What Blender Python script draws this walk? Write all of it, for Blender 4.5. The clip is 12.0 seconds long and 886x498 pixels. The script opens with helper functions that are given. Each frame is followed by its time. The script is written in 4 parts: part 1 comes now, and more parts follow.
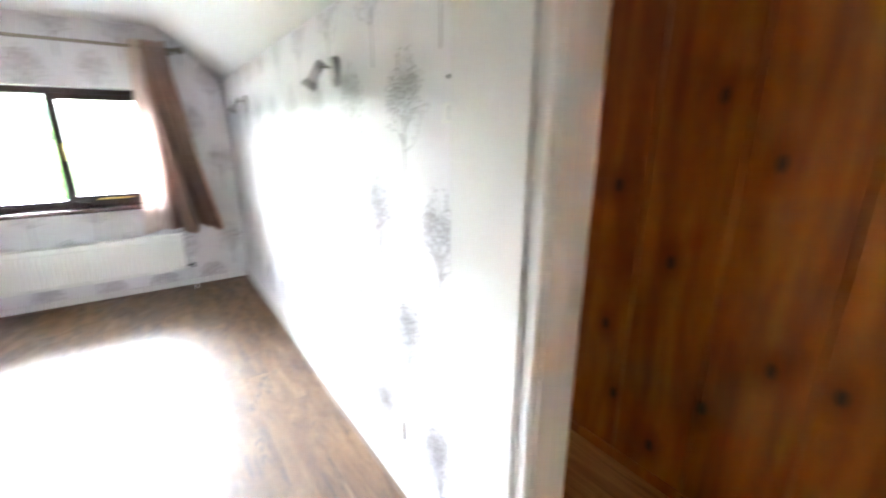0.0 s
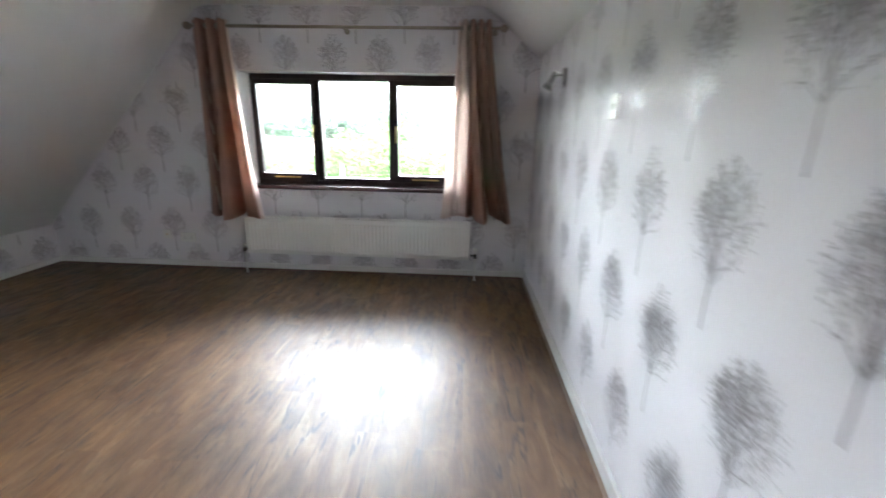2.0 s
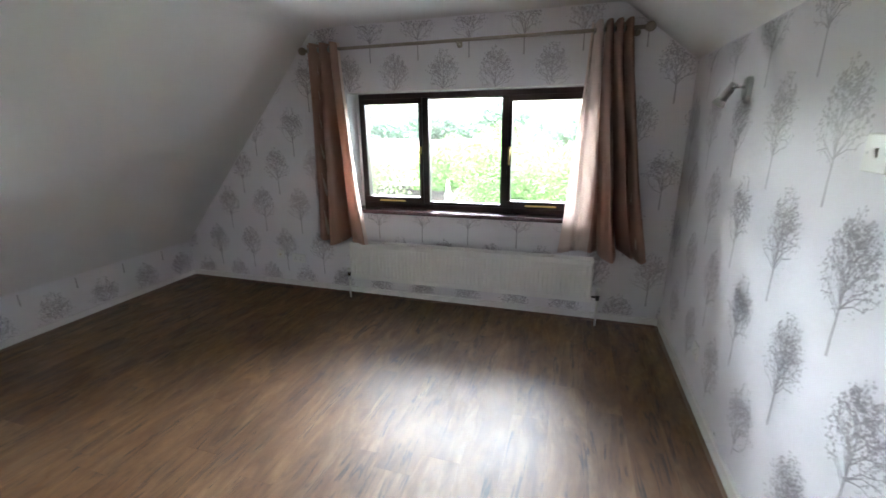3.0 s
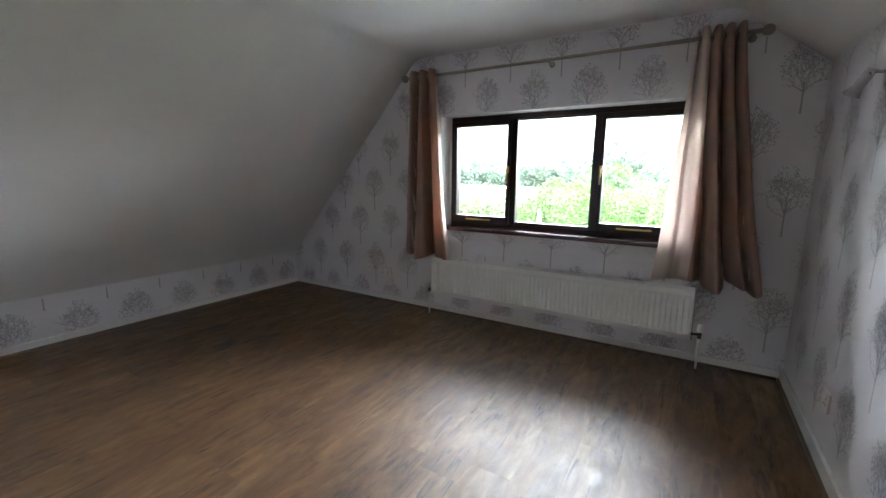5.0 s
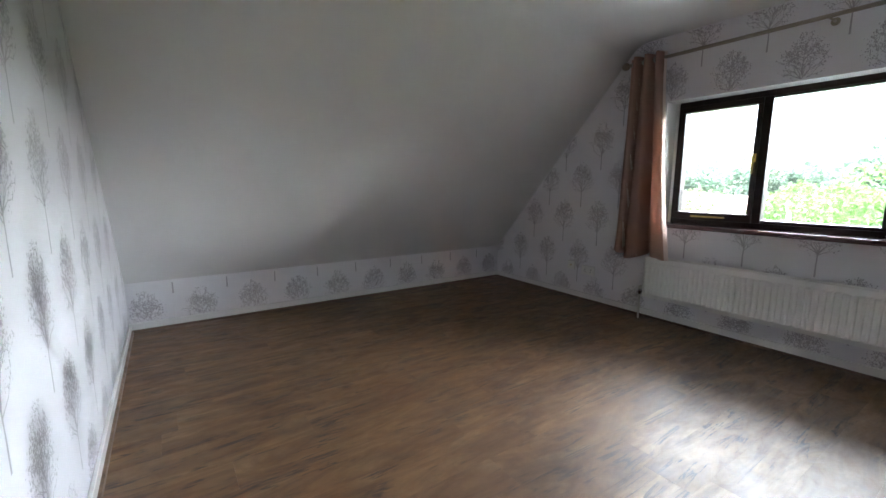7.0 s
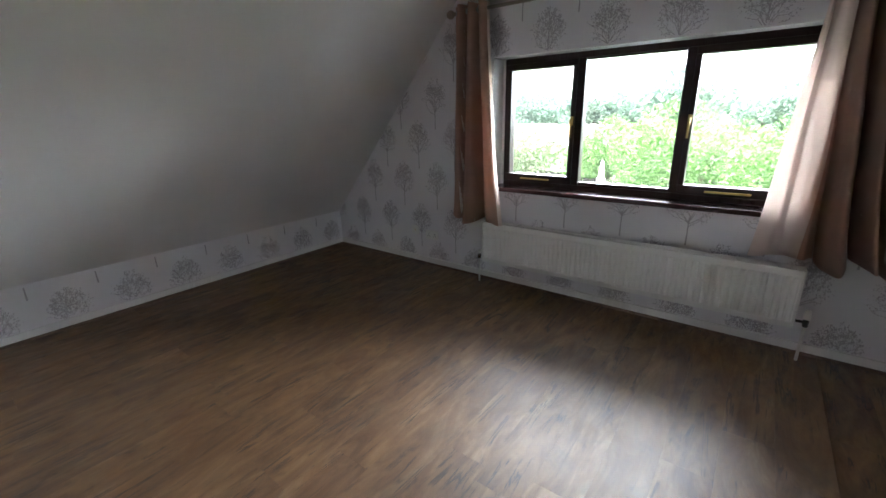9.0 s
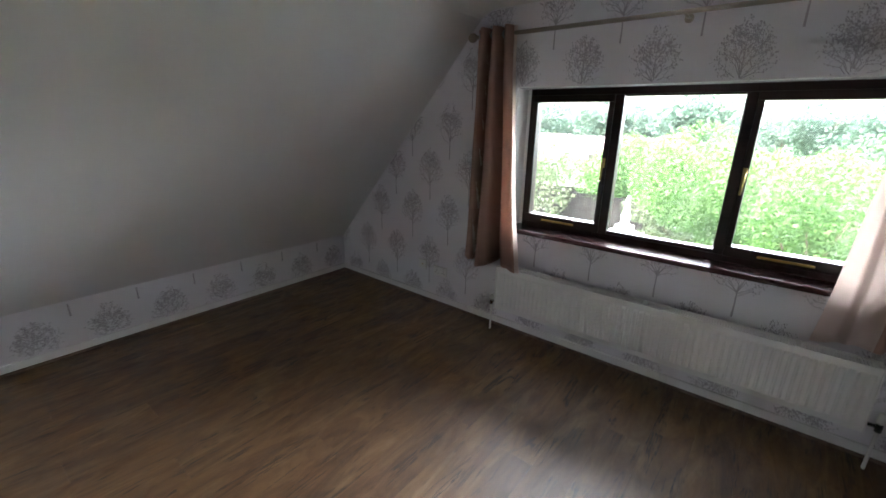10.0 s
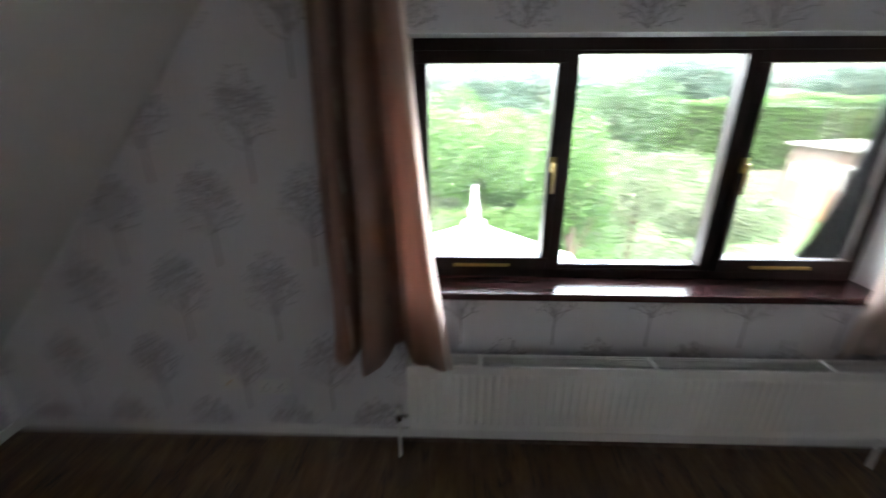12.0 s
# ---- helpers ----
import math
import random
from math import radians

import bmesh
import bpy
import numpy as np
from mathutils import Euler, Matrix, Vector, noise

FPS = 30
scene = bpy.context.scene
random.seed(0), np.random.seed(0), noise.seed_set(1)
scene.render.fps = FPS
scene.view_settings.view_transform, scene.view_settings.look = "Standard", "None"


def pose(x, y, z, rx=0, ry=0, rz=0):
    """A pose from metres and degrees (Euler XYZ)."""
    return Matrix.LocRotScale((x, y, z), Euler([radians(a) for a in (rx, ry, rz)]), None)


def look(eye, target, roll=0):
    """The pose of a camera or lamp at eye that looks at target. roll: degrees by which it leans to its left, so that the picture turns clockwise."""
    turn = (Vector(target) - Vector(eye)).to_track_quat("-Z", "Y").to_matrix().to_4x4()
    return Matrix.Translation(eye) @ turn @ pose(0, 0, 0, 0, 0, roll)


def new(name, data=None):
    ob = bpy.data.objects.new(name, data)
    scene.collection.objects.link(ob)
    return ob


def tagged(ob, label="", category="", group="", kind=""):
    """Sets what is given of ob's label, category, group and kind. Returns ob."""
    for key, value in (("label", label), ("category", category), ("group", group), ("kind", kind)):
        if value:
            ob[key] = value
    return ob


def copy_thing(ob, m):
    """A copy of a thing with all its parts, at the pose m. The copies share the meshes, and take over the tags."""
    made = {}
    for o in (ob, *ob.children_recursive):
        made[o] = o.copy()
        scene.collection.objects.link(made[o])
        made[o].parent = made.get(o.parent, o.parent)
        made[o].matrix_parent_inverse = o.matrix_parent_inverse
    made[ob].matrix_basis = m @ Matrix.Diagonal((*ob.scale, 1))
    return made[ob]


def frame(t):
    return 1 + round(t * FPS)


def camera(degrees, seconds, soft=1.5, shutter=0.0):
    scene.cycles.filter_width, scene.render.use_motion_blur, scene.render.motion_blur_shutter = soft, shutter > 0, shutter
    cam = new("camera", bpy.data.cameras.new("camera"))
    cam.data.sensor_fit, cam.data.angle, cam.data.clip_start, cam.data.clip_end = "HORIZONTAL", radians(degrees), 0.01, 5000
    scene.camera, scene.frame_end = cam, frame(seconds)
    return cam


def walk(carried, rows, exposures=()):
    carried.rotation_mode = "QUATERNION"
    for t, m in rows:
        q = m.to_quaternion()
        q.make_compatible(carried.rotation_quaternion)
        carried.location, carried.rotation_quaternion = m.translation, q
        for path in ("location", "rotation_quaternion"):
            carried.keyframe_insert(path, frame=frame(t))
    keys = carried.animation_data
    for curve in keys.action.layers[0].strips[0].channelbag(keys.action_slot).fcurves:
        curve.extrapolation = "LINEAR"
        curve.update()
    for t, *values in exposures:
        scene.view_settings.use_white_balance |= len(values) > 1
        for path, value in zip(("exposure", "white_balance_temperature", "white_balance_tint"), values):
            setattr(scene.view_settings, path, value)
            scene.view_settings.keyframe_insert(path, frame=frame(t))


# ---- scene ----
cam = camera(94.1, 12.0, soft=1.5, shutter=0.5)
PATH = [
    (0, (-0.655, 1.262, 1.411), (0.447, 2.841, 0.871), 0.1),
    (0.5, (-0.527, 1.396, 1.419), (-0.072, 3.248, 0.816), 0.8),
    (1, (-0.52, 1.466, 1.406), (-0.36, 3.383, 0.859), -0.4),
    (1.5, (-0.535, 1.705, 1.363), (-0.48, 3.619, 0.784), 0.5),
    (2, (-0.591, 2.051, 1.299), (-0.679, 3.972, 0.75), 1.2),
    (2.5, (-0.616, 2.435, 1.439), (-1.124, 4.3, 0.925), 1.0),
    (3, (-0.732, 2.487, 1.476), (-1.294, 4.321, 0.913), -0.6),
    (3.5, (-0.715, 2.584, 1.484), (-1.687, 4.256, 0.975), 1.0),
    (5.5, (-0.568, 2.488, 1.14), (-1.623, 4.165, 0.86), -0.0),
    (6, (-0.617, 2.441, 1.102), (-2.007, 3.856, 0.847), 0.1),
    (6.5, (-0.666, 2.364, 1.106), (-2.291, 3.487, 0.796), -0.1),
    (7, (-0.7, 2.344, 1.106), (-2.34, 3.447, 0.798), 0.2),
    (7.5, (-0.705, 2.411, 1.047), (-2.094, 3.821, 0.762), 1.3),
    (9.5, (-0.907, 2.943, 1.479), (-2.062, 4.441, 0.827), -1.7),
    (10, (-1.055, 3.096, 1.541), (-2.249, 4.586, 0.944), 1.2),
    (10.5, (-1.266, 3.239, 1.524), (-2.286, 4.87, 0.978), 0.3),
    (11, (-1.624, 3.47, 1.569), (-2.507, 5.114, 0.85), -0.2),
    (11.5, (-2.009, 3.781, 1.555), (-2.818, 5.456, 0.82), 0.7),
    (12, (-2.326, 4.164, 1.584), (-2.384, 6.026, 0.857), -0.1),
]
EXPOSURES = [(0, 6.8), (0.5, 6.3), (1, 5.68), (1.5, 5.35), (2, 5.1), (2.5, 5.1), (3.5, 4.9), (5.5, 4.42), (6.0, 4.32), (6.5, 4.33), (7.0, 4.6), (7.5, 4.55), (9.5, 4.5), (11.2, 4.3), (12, 4.15)]
walk(cam, [(t, look(eye, target, roll)) for t, eye, target, roll in PATH], EXPOSURES)

# ---- light ----
world = bpy.data.worlds.new("overcast_sky")
scene.world = world
world.use_nodes = True
wn = world.node_tree
sky = wn.nodes.new("ShaderNodeTexSky")
sky.sky_type = "NISHITA"
sky.sun_disc = False
sky.sun_elevation = radians(55)
sky.sun_rotation = radians(200)
sky.dust_density = 5.0
sky.air_density = 1.0
sky.ozone_density = 0.5
wn.links.new(sky.outputs[0], wn.nodes["Background"].inputs[0])
wn.nodes["Background"].inputs[1].default_value = 0.15

sun = new("sun", bpy.data.lights.new("sun", "SUN"))
sun.data.energy = 0.9
sun.data.angle = radians(15)
sun.data.color = (1.0, 0.96, 0.9)
# from the south, slightly west: sun_rotation 200 degrees
SUN_DIR = Vector((math.sin(radians(200)) * math.cos(radians(55)), math.cos(radians(200)) * math.cos(radians(55)), math.sin(radians(55))))
sun.matrix_world = look(SUN_DIR * 30, (0, 0, 0))

skylamp = new("sky_light", bpy.data.lights.new("sky_light", "AREA"))
skylamp.data.shape = "RECTANGLE"
skylamp.data.size, skylamp.data.size_y = 420.0, 400.0
skylamp.data.energy = 1250000
skylamp.data.color = (0.86, 0.89, 0.97)
skylamp.matrix_world = look((-1.55, 130.0, 205.0), (-1.55, 5.8, 205.0))

# added warm fill to brighten the pine boards, not a fitting of the landing
landing_fill = new("landing_fill", bpy.data.lights.new("landing_fill", "POINT"))
landing_fill.data.energy = 0.035
landing_fill.data.shadow_soft_size = 0.05
landing_fill.data.color = (1.0, 0.80, 0.55)
landing_fill.location = (0.48, 3.45, 2.0)


# ---- materials ----
def material(name, colour, rough=0.5, metal=0.0, spec=0.5):
    m = bpy.data.materials.new(name)
    m.use_nodes = True
    b = m.node_tree.nodes["Principled BSDF"]
    b.inputs["Base Color"].default_value = (*colour, 1)
    b.inputs["Roughness"].default_value = rough
    b.inputs["Metallic"].default_value = metal
    b.inputs["Specular IOR Level"].default_value = spec
    return m


def node(m, kind, **values):
    n = m.node_tree.nodes.new(kind)
    for k, v in values.items():
        n.inputs[k].default_value = v
    return n


def link(m, a, b):
    m.node_tree.links.new(a, b)


def bsdf(m):
    return m.node_tree.nodes["Principled BSDF"]


def ramp(m, stops):
    n = m.node_tree.nodes.new("ShaderNodeValToRGB")
    e = n.color_ramp.elements
    while len(e) < len(stops):
        e.new(0.5)
    for el, (p, c) in zip(e, stops):
        el.position, el.color = p, (*c, 1)
    return n


def coords(m, scale=(1, 1, 1), randomise=False):
    """World position, scaled; with a random shift for each object if wanted."""
    g = m.node_tree.nodes.new("ShaderNodeNewGeometry")
    mp = m.node_tree.nodes.new("ShaderNodeMapping")
    mp.inputs["Scale"].default_value = scale
    link(m, g.outputs["Position"], mp.inputs["Vector"])
    if randomise:
        oi = m.node_tree.nodes.new("ShaderNodeObjectInfo")
        mul = m.node_tree.nodes.new("ShaderNodeMath")
        mul.operation = "MULTIPLY"
        mul.inputs[1].default_value = 37.0
        link(m, oi.outputs["Random"], mul.inputs[0])
        cx = m.node_tree.nodes.new("ShaderNodeCombineXYZ")
        for k in range(3):
            link(m, mul.outputs[0], cx.inputs[k])
        link(m, cx.outputs[0], mp.inputs["Location"])
    return mp.outputs["Vector"]


def noisy(m, vec, scale, detail=4, rough=0.6, distort=0.0):
    n = node(m, "ShaderNodeTexNoise", Scale=scale, Detail=detail, Roughness=rough, Distortion=distort)
    link(m, vec, n.inputs["Vector"])
    return n.outputs["Fac"]


def mix(m, fac, a, b, blend="MIX"):
    n = m.node_tree.nodes.new("ShaderNodeMix")
    n.data_type, n.blend_type = "RGBA", blend
    for socket, v in ((n.inputs["Factor"], fac), (n.inputs[6], a), (n.inputs[7], b)):
        if isinstance(v, bpy.types.NodeSocket):
            link(m, v, socket)
        else:
            socket.default_value = v if isinstance(v, float) else (*v, 1)
    return n.outputs[2]


def bump(m, height, strength=0.2, distance=0.002):
    n = node(m, "ShaderNodeBump", Strength=strength, Distance=distance)
    link(m, height, n.inputs["Height"])
    link(m, n.outputs[0], bsdf(m).inputs["Normal"])


def painted(name, colour, rough, grain=60.0, relief=0.15):
    m = material(name, colour, rough)
    p = coords(m)
    big, small = noisy(m, p, 1.3, 3), noisy(m, p, grain, 3)
    c = ramp(m, [(0.3, tuple(v * 0.93 for v in colour)), (0.7, colour)])
    link(m, big, c.inputs[0])
    link(m, c.outputs[0], bsdf(m).inputs["Base Color"])
    bump(m, small, relief, 0.002)
    return m


CEILING = painted("ceiling_paint", (0.72, 0.72, 0.71), 0.85, 45.0, 0.12)
PAPER = painted("wallpaper_ground", (0.74, 0.73, 0.755), 0.68, 140.0, 0.15)
GLOSS = painted("white_gloss", (0.78, 0.78, 0.77), 0.22, 18.0, 0.12)
RADIATOR = material("radiator_enamel", (0.76, 0.76, 0.74), 0.35)
# shade between the radiator panels, put into a dark fin colour
FIN_SHADE = material("fin_shade_steel", (0.07, 0.068, 0.065), 0.8)
PLASTIC = material("white_plastic", (0.72, 0.72, 0.69), 0.35)
CHROME = material("chrome", (0.65, 0.65, 0.66), 0.18, 1.0)
SATIN = material("satin_steel", (0.48, 0.48, 0.48), 0.32, 1.0)
BRASS = material("brass", (0.62, 0.45, 0.16), 0.3, 1.0)
BLACK = material("black_plastic", (0.02, 0.02, 0.02), 0.4)
POLE = material("cream_pole", (0.30, 0.26, 0.21), 0.4)
FROST = material("lamp_glass", (0.42, 0.42, 0.42), 0.15)

INK = material("wallpaper_ink", (0.4, 0.37, 0.4), 0.38, 0, 0.9)
_p = coords(INK)
_r = ramp(INK, [(0.35, (0.17, 0.155, 0.17)), (0.55, (0.26, 0.24, 0.26)), (0.72, (0.33, 0.24, 0.255))])
link(INK, noisy(INK, _p, 5.0, 4), _r.inputs[0])
_s = mix(INK, noisy(INK, _p, 160.0, 2), _r.outputs[0], (0.50, 0.49, 0.51))
link(INK, _s, bsdf(INK).inputs["Base Color"])


def wood(name, dark, mid, light, rough, along="y", stretch=14.0, knots=False, sheen=0.5):
    m = material(name, mid, rough, 0, sheen)
    sc = {"x": (1, stretch, stretch), "y": (stretch, 1, stretch), "z": (stretch, stretch, 1)}[along]
    p = coords(m, sc, True)
    a = noisy(m, p, 1.1, 8, 0.62, 0.6)
    c = ramp(m, [(0.30, dark), (0.48, mid), (0.68, light)])
    link(m, a, c.inputs[0])
    fine = noisy(m, coords(m, tuple(v * 6 for v in sc), True), 2.0, 5, 0.7)
    out = mix(m, 0.35, c.outputs[0], fine, "OVERLAY")
    if knots:
        v = node(m, "ShaderNodeTexVoronoi", Scale=1.0, Randomness=1.0)
        v.voronoi_dimensions = "2D"
        sep, com = m.node_tree.nodes.new("ShaderNodeSeparateXYZ"), m.node_tree.nodes.new("ShaderNodeCombineXYZ")
        link(m, coords(m, (1, 3.3, 1.75)), sep.inputs[0])
        link(m, sep.outputs[1], com.inputs[0])
        link(m, sep.outputs[2], com.inputs[1])
        link(m, com.outputs[0], v.inputs["Vector"])
        halo = ramp(m, [(0.03, (0.9, 0.9, 0.9)), (0.20, (0, 0, 0))])
        k = ramp(m, [(0.030, (1, 1, 1)), (0.060, (0, 0, 0))])
        link(m, v.outputs["Distance"], halo.inputs[0])
        link(m, v.outputs["Distance"], k.inputs[0])
        out = mix(m, halo.outputs[0], out, dark)
        out = mix(m, k.outputs[0], out, (0.035, 0.010, 0.003))
    link(m, out, bsdf(m).inputs["Base Color"])
    bump(m, fine, 0.1, 0.001)
    return m


PINE = wood("varnished_pine", (0.18, 0.030, 0.003), (0.33, 0.082, 0.007), (0.46, 0.155, 0.018), 0.30, "z", 9.0, True)
PINE_FLOOR = wood("orange_floorboard", (0.25, 0.09, 0.02), (0.45, 0.19, 0.05), (0.58, 0.28, 0.09), 0.35, "y")
BEAD = wood("edge_bead", (0.07, 0.045, 0.03), (0.14, 0.09, 0.06), (0.2, 0.14, 0.10), 0.45, "y")
SILLWOOD = wood("mahogany_sill", (0.025, 0.009, 0.009), (0.06, 0.022, 0.022), (0.12, 0.06, 0.06), 0.24, "x", 10.0)
UPVC = wood("dark_woodgrain_frame", (0.010, 0.006, 0.005), (0.016, 0.008, 0.007), (0.028, 0.013, 0.010), 0.38, "x", 8.0, False, 0.3)
TIMBER = material("dark_stained_timber", (0.015, 0.012, 0.01), 0.6)

LAMINATE = material("wood_effect_floor", (0.25, 0.17, 0.11), 0.4, 0, 0.75)
_a = noisy(LAMINATE, coords(LAMINATE, (3.8, 0.8, 1), True), 2.0, 9, 0.66, 1.2)
_b = noisy(LAMINATE, coords(LAMINATE, (2.6, 1.5, 1), True), 2.2, 8, 0.7, 0.6)
_c = noisy(LAMINATE, coords(LAMINATE, (30, 5.0, 1), True), 1.6, 6, 0.7)
_r = ramp(LAMINATE, [(0.25, (0.050, 0.021, 0.008)), (0.42, (0.118, 0.056, 0.022)), (0.56, (0.175, 0.092, 0.039)), (0.74, (0.255, 0.162, 0.088))])
link(LAMINATE, _a, _r.inputs[0])
_t = ramp(LAMINATE, [(0.34, (0.54, 0.57, 0.62)), (0.48, (0.85, 0.84, 0.85)), (0.62, (1, 1, 1))])
link(LAMINATE, _b, _t.inputs[0])
_m = mix(LAMINATE, 0.8, _r.outputs[0], _t.outputs[0], "MULTIPLY")
_m = mix(LAMINATE, 0.11, _m, _c, "OVERLAY")
# short dark cracks that run with the grain, only in places
_k = ramp(LAMINATE, [(0.470, (0, 0, 0)), (0.497, (1, 1, 1)), (0.503, (1, 1, 1)), (0.530, (0, 0, 0))])
link(LAMINATE, noisy(LAMINATE, coords(LAMINATE, (9.0, 0.7, 1), True), 1.3, 5, 0.6, 0.8), _k.inputs[0])
_w = ramp(LAMINATE, [(0.48, (0, 0, 0)), (0.58, (0.95, 0.95, 0.95))])
link(LAMINATE, noisy(LAMINATE, coords(LAMINATE, (3.0, 1.6, 1), True), 2.6, 3, 0.6), _w.inputs[0])
_k = mix(LAMINATE, 1.0, _k.outputs[0], _w.outputs[0], "MULTIPLY")
_m = mix(LAMINATE, _k, _m, (0.022, 0.013, 0.010))
link(LAMINATE, _m, bsdf(LAMINATE).inputs["Base Color"])
_q = ramp(LAMINATE, [(0.34, (0.38, 0.38, 0.38)), (0.5, (0.50, 0.50, 0.50)), (0.64, (0.62, 0.62, 0.62))])
link(LAMINATE, noisy(LAMINATE, coords(LAMINATE, (2.2, 1, 1)), 6.0, 9, 0.72, 1.0), _q.inputs[0])
link(LAMINATE, _q.outputs[0], bsdf(LAMINATE).inputs["Roughness"])
bump(LAMINATE, _c, 0.12, 0.001)


def cloth(name, colour, through_light, rough=0.45, share=0.55):
    m = material(name, colour, rough)
    t = node(m, "ShaderNodeBsdfTranslucent", Color=(*through_light, 1))
    ms = node(m, "ShaderNodeMixShader", Fac=share)
    out = m.node_tree.nodes["Material Output"]
    link(m, bsdf(m).outputs[0], ms.inputs[1])
    link(m, t.outputs[0], ms.inputs[2])
    link(m, ms.outputs[0], out.inputs["Surface"])
    bsdf(m).inputs["Sheen Weight"].default_value = 0.3
    bump(m, noisy(m, coords(m, (200, 200, 60)), 2.0, 3), 0.2, 0.001)
    return m


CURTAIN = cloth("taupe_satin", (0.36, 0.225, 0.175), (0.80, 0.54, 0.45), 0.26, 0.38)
# paler copy of the curtain satin, window glow put into its colour
EDGE = cloth("satin_edge_window_glow", (0.62, 0.52, 0.48), (0.80, 0.70, 0.65), 0.5, 0.5)
LINING = cloth("cream_lining", (0.66, 0.58, 0.54), (0.85, 0.75, 0.70), 0.8, 0.75)

GLASS = bpy.data.materials.new("window_glass")
GLASS.use_nodes = True
GLASS.node_tree.nodes.remove(bsdf(GLASS))
_tr = node(GLASS, "ShaderNodeBsdfTransparent", Color=(0.96, 0.98, 0.97, 1))
_gl = node(GLASS, "ShaderNodeBsdfGlossy", Roughness=0.02)
_fr = node(GLASS, "ShaderNodeFresnel", IOR=1.45)
# dirty film on the glass; its haze is put in to veil the garden
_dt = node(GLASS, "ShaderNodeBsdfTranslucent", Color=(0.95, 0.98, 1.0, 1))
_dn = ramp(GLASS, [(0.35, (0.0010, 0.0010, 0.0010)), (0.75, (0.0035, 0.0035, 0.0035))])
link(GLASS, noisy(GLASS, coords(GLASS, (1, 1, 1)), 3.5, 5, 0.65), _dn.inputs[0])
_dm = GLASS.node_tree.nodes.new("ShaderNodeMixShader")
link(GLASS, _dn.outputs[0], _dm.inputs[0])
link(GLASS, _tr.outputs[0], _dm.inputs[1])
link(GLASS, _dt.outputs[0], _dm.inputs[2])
_mx = GLASS.node_tree.nodes.new("ShaderNodeMixShader")
link(GLASS, _fr.outputs[0], _mx.inputs[0])
link(GLASS, _dm.outputs[0], _mx.inputs[1])
link(GLASS, _gl.outputs[0], _mx.inputs[2])
link(GLASS, _mx.outputs[0], GLASS.node_tree.nodes["Material Output"].inputs["Surface"])


def foliage(name, dark, light, lit):
    m = material(name, light, 0.55)
    c = ramp(m, [(0.0, dark), (1.0, light)])
    g = m.node_tree.nodes.new("ShaderNodeNewGeometry")
    link(m, g.outputs["Random Per Island"], c.inputs[0])
    link(m, c.outputs[0], bsdf(m).inputs["Base Color"])
    t = node(m, "ShaderNodeBsdfTranslucent", Color=(*lit, 1))
    ms = node(m, "ShaderNodeMixShader", Fac=0.4)
    link(m, bsdf(m).outputs[0], ms.inputs[1])
    link(m, t.outputs[0], ms.inputs[2])
    link(m, ms.outputs[0], m.node_tree.nodes["Material Output"].inputs["Surface"])
    return m


LEAF = foliage("fresh_leaves", (0.036, 0.085, 0.020), (0.070, 0.140, 0.036), (0.09, 0.20, 0.04))
LEAF_MID = foliage("mid_green_leaves", (0.028, 0.055, 0.024), (0.055, 0.095, 0.045), (0.05, 0.10, 0.035))
LEAF_PALE = foliage("pale_leaves", (0.06, 0.09, 0.045), (0.13, 0.155, 0.09), (0.10, 0.14, 0.06))
# distance haze put into the leaf colour, greyer and bluer
LEAF_HAZED = foliage("hazed_leaves", (0.055, 0.090, 0.072), (0.085, 0.125, 0.10), (0.07, 0.12, 0.08))
BARK = painted("bark", (0.12, 0.09, 0.065), 0.9, 20.0, 0.6)
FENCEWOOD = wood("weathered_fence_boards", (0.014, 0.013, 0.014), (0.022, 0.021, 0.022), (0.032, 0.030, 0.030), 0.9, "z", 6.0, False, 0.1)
LOWWOOD = wood("grey_brown_boards", (0.07, 0.06, 0.05), (0.12, 0.10, 0.085), (0.17, 0.15, 0.13), 0.9, "z", 6.0)
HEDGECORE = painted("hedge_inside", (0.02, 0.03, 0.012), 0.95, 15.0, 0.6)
LAWN = painted("lawn", (0.055, 0.105, 0.028), 0.9, 8.0, 0.5)
PAVING = painted("paving", (0.09, 0.084, 0.075), 0.85, 12.0, 0.4)
BRICK = material("pale_brick", (0.2, 0.15, 0.12), 0.85)
_bt = node(BRICK, "ShaderNodeTexBrick", Scale=1.0, Color1=(0.13, 0.078, 0.058, 1), Color2=(0.08, 0.05, 0.04, 1), Mortar=(0.13, 0.115, 0.10, 1))
_bt.inputs["Mortar Size"].default_value = 0.012
_bt.inputs["Brick Width"].default_value = 0.225
_bt.inputs["Row Height"].default_value = 0.075
_bc = BRICK.node_tree.nodes.new("ShaderNodeCombineXYZ")
_bs = BRICK.node_tree.nodes.new("ShaderNodeSeparateXYZ")
_ba = BRICK.node_tree.nodes.new("ShaderNodeMath")
link(BRICK, coords(BRICK), _bs.inputs[0])
link(BRICK, _bs.outputs[0], _ba.inputs[0])
link(BRICK, _bs.outputs[1], _ba.inputs[1])
link(BRICK, _ba.outputs[0], _bc.inputs[0])
link(BRICK, _bs.outputs[2], _bc.inputs[1])
link(BRICK, _bc.outputs[0], _bt.inputs["Vector"])
link(BRICK, _bt.outputs["Color"], bsdf(BRICK).inputs["Base Color"])
ROOFTILE = painted("pale_far_roof", (0.30, 0.25, 0.23), 0.9, 4.0, 0.3)
SHEDWOOD = wood("shed_door_boards", (0.20, 0.11, 0.05), (0.33, 0.2, 0.1), (0.42, 0.27, 0.15), 0.7, "z")
ROOFFELT = painted("roof_felt", (0.16, 0.155, 0.14), 0.9, 20.0, 0.3)
UPVC_WHITE = material("white_upvc", (0.80, 0.80, 0.80), 0.3)
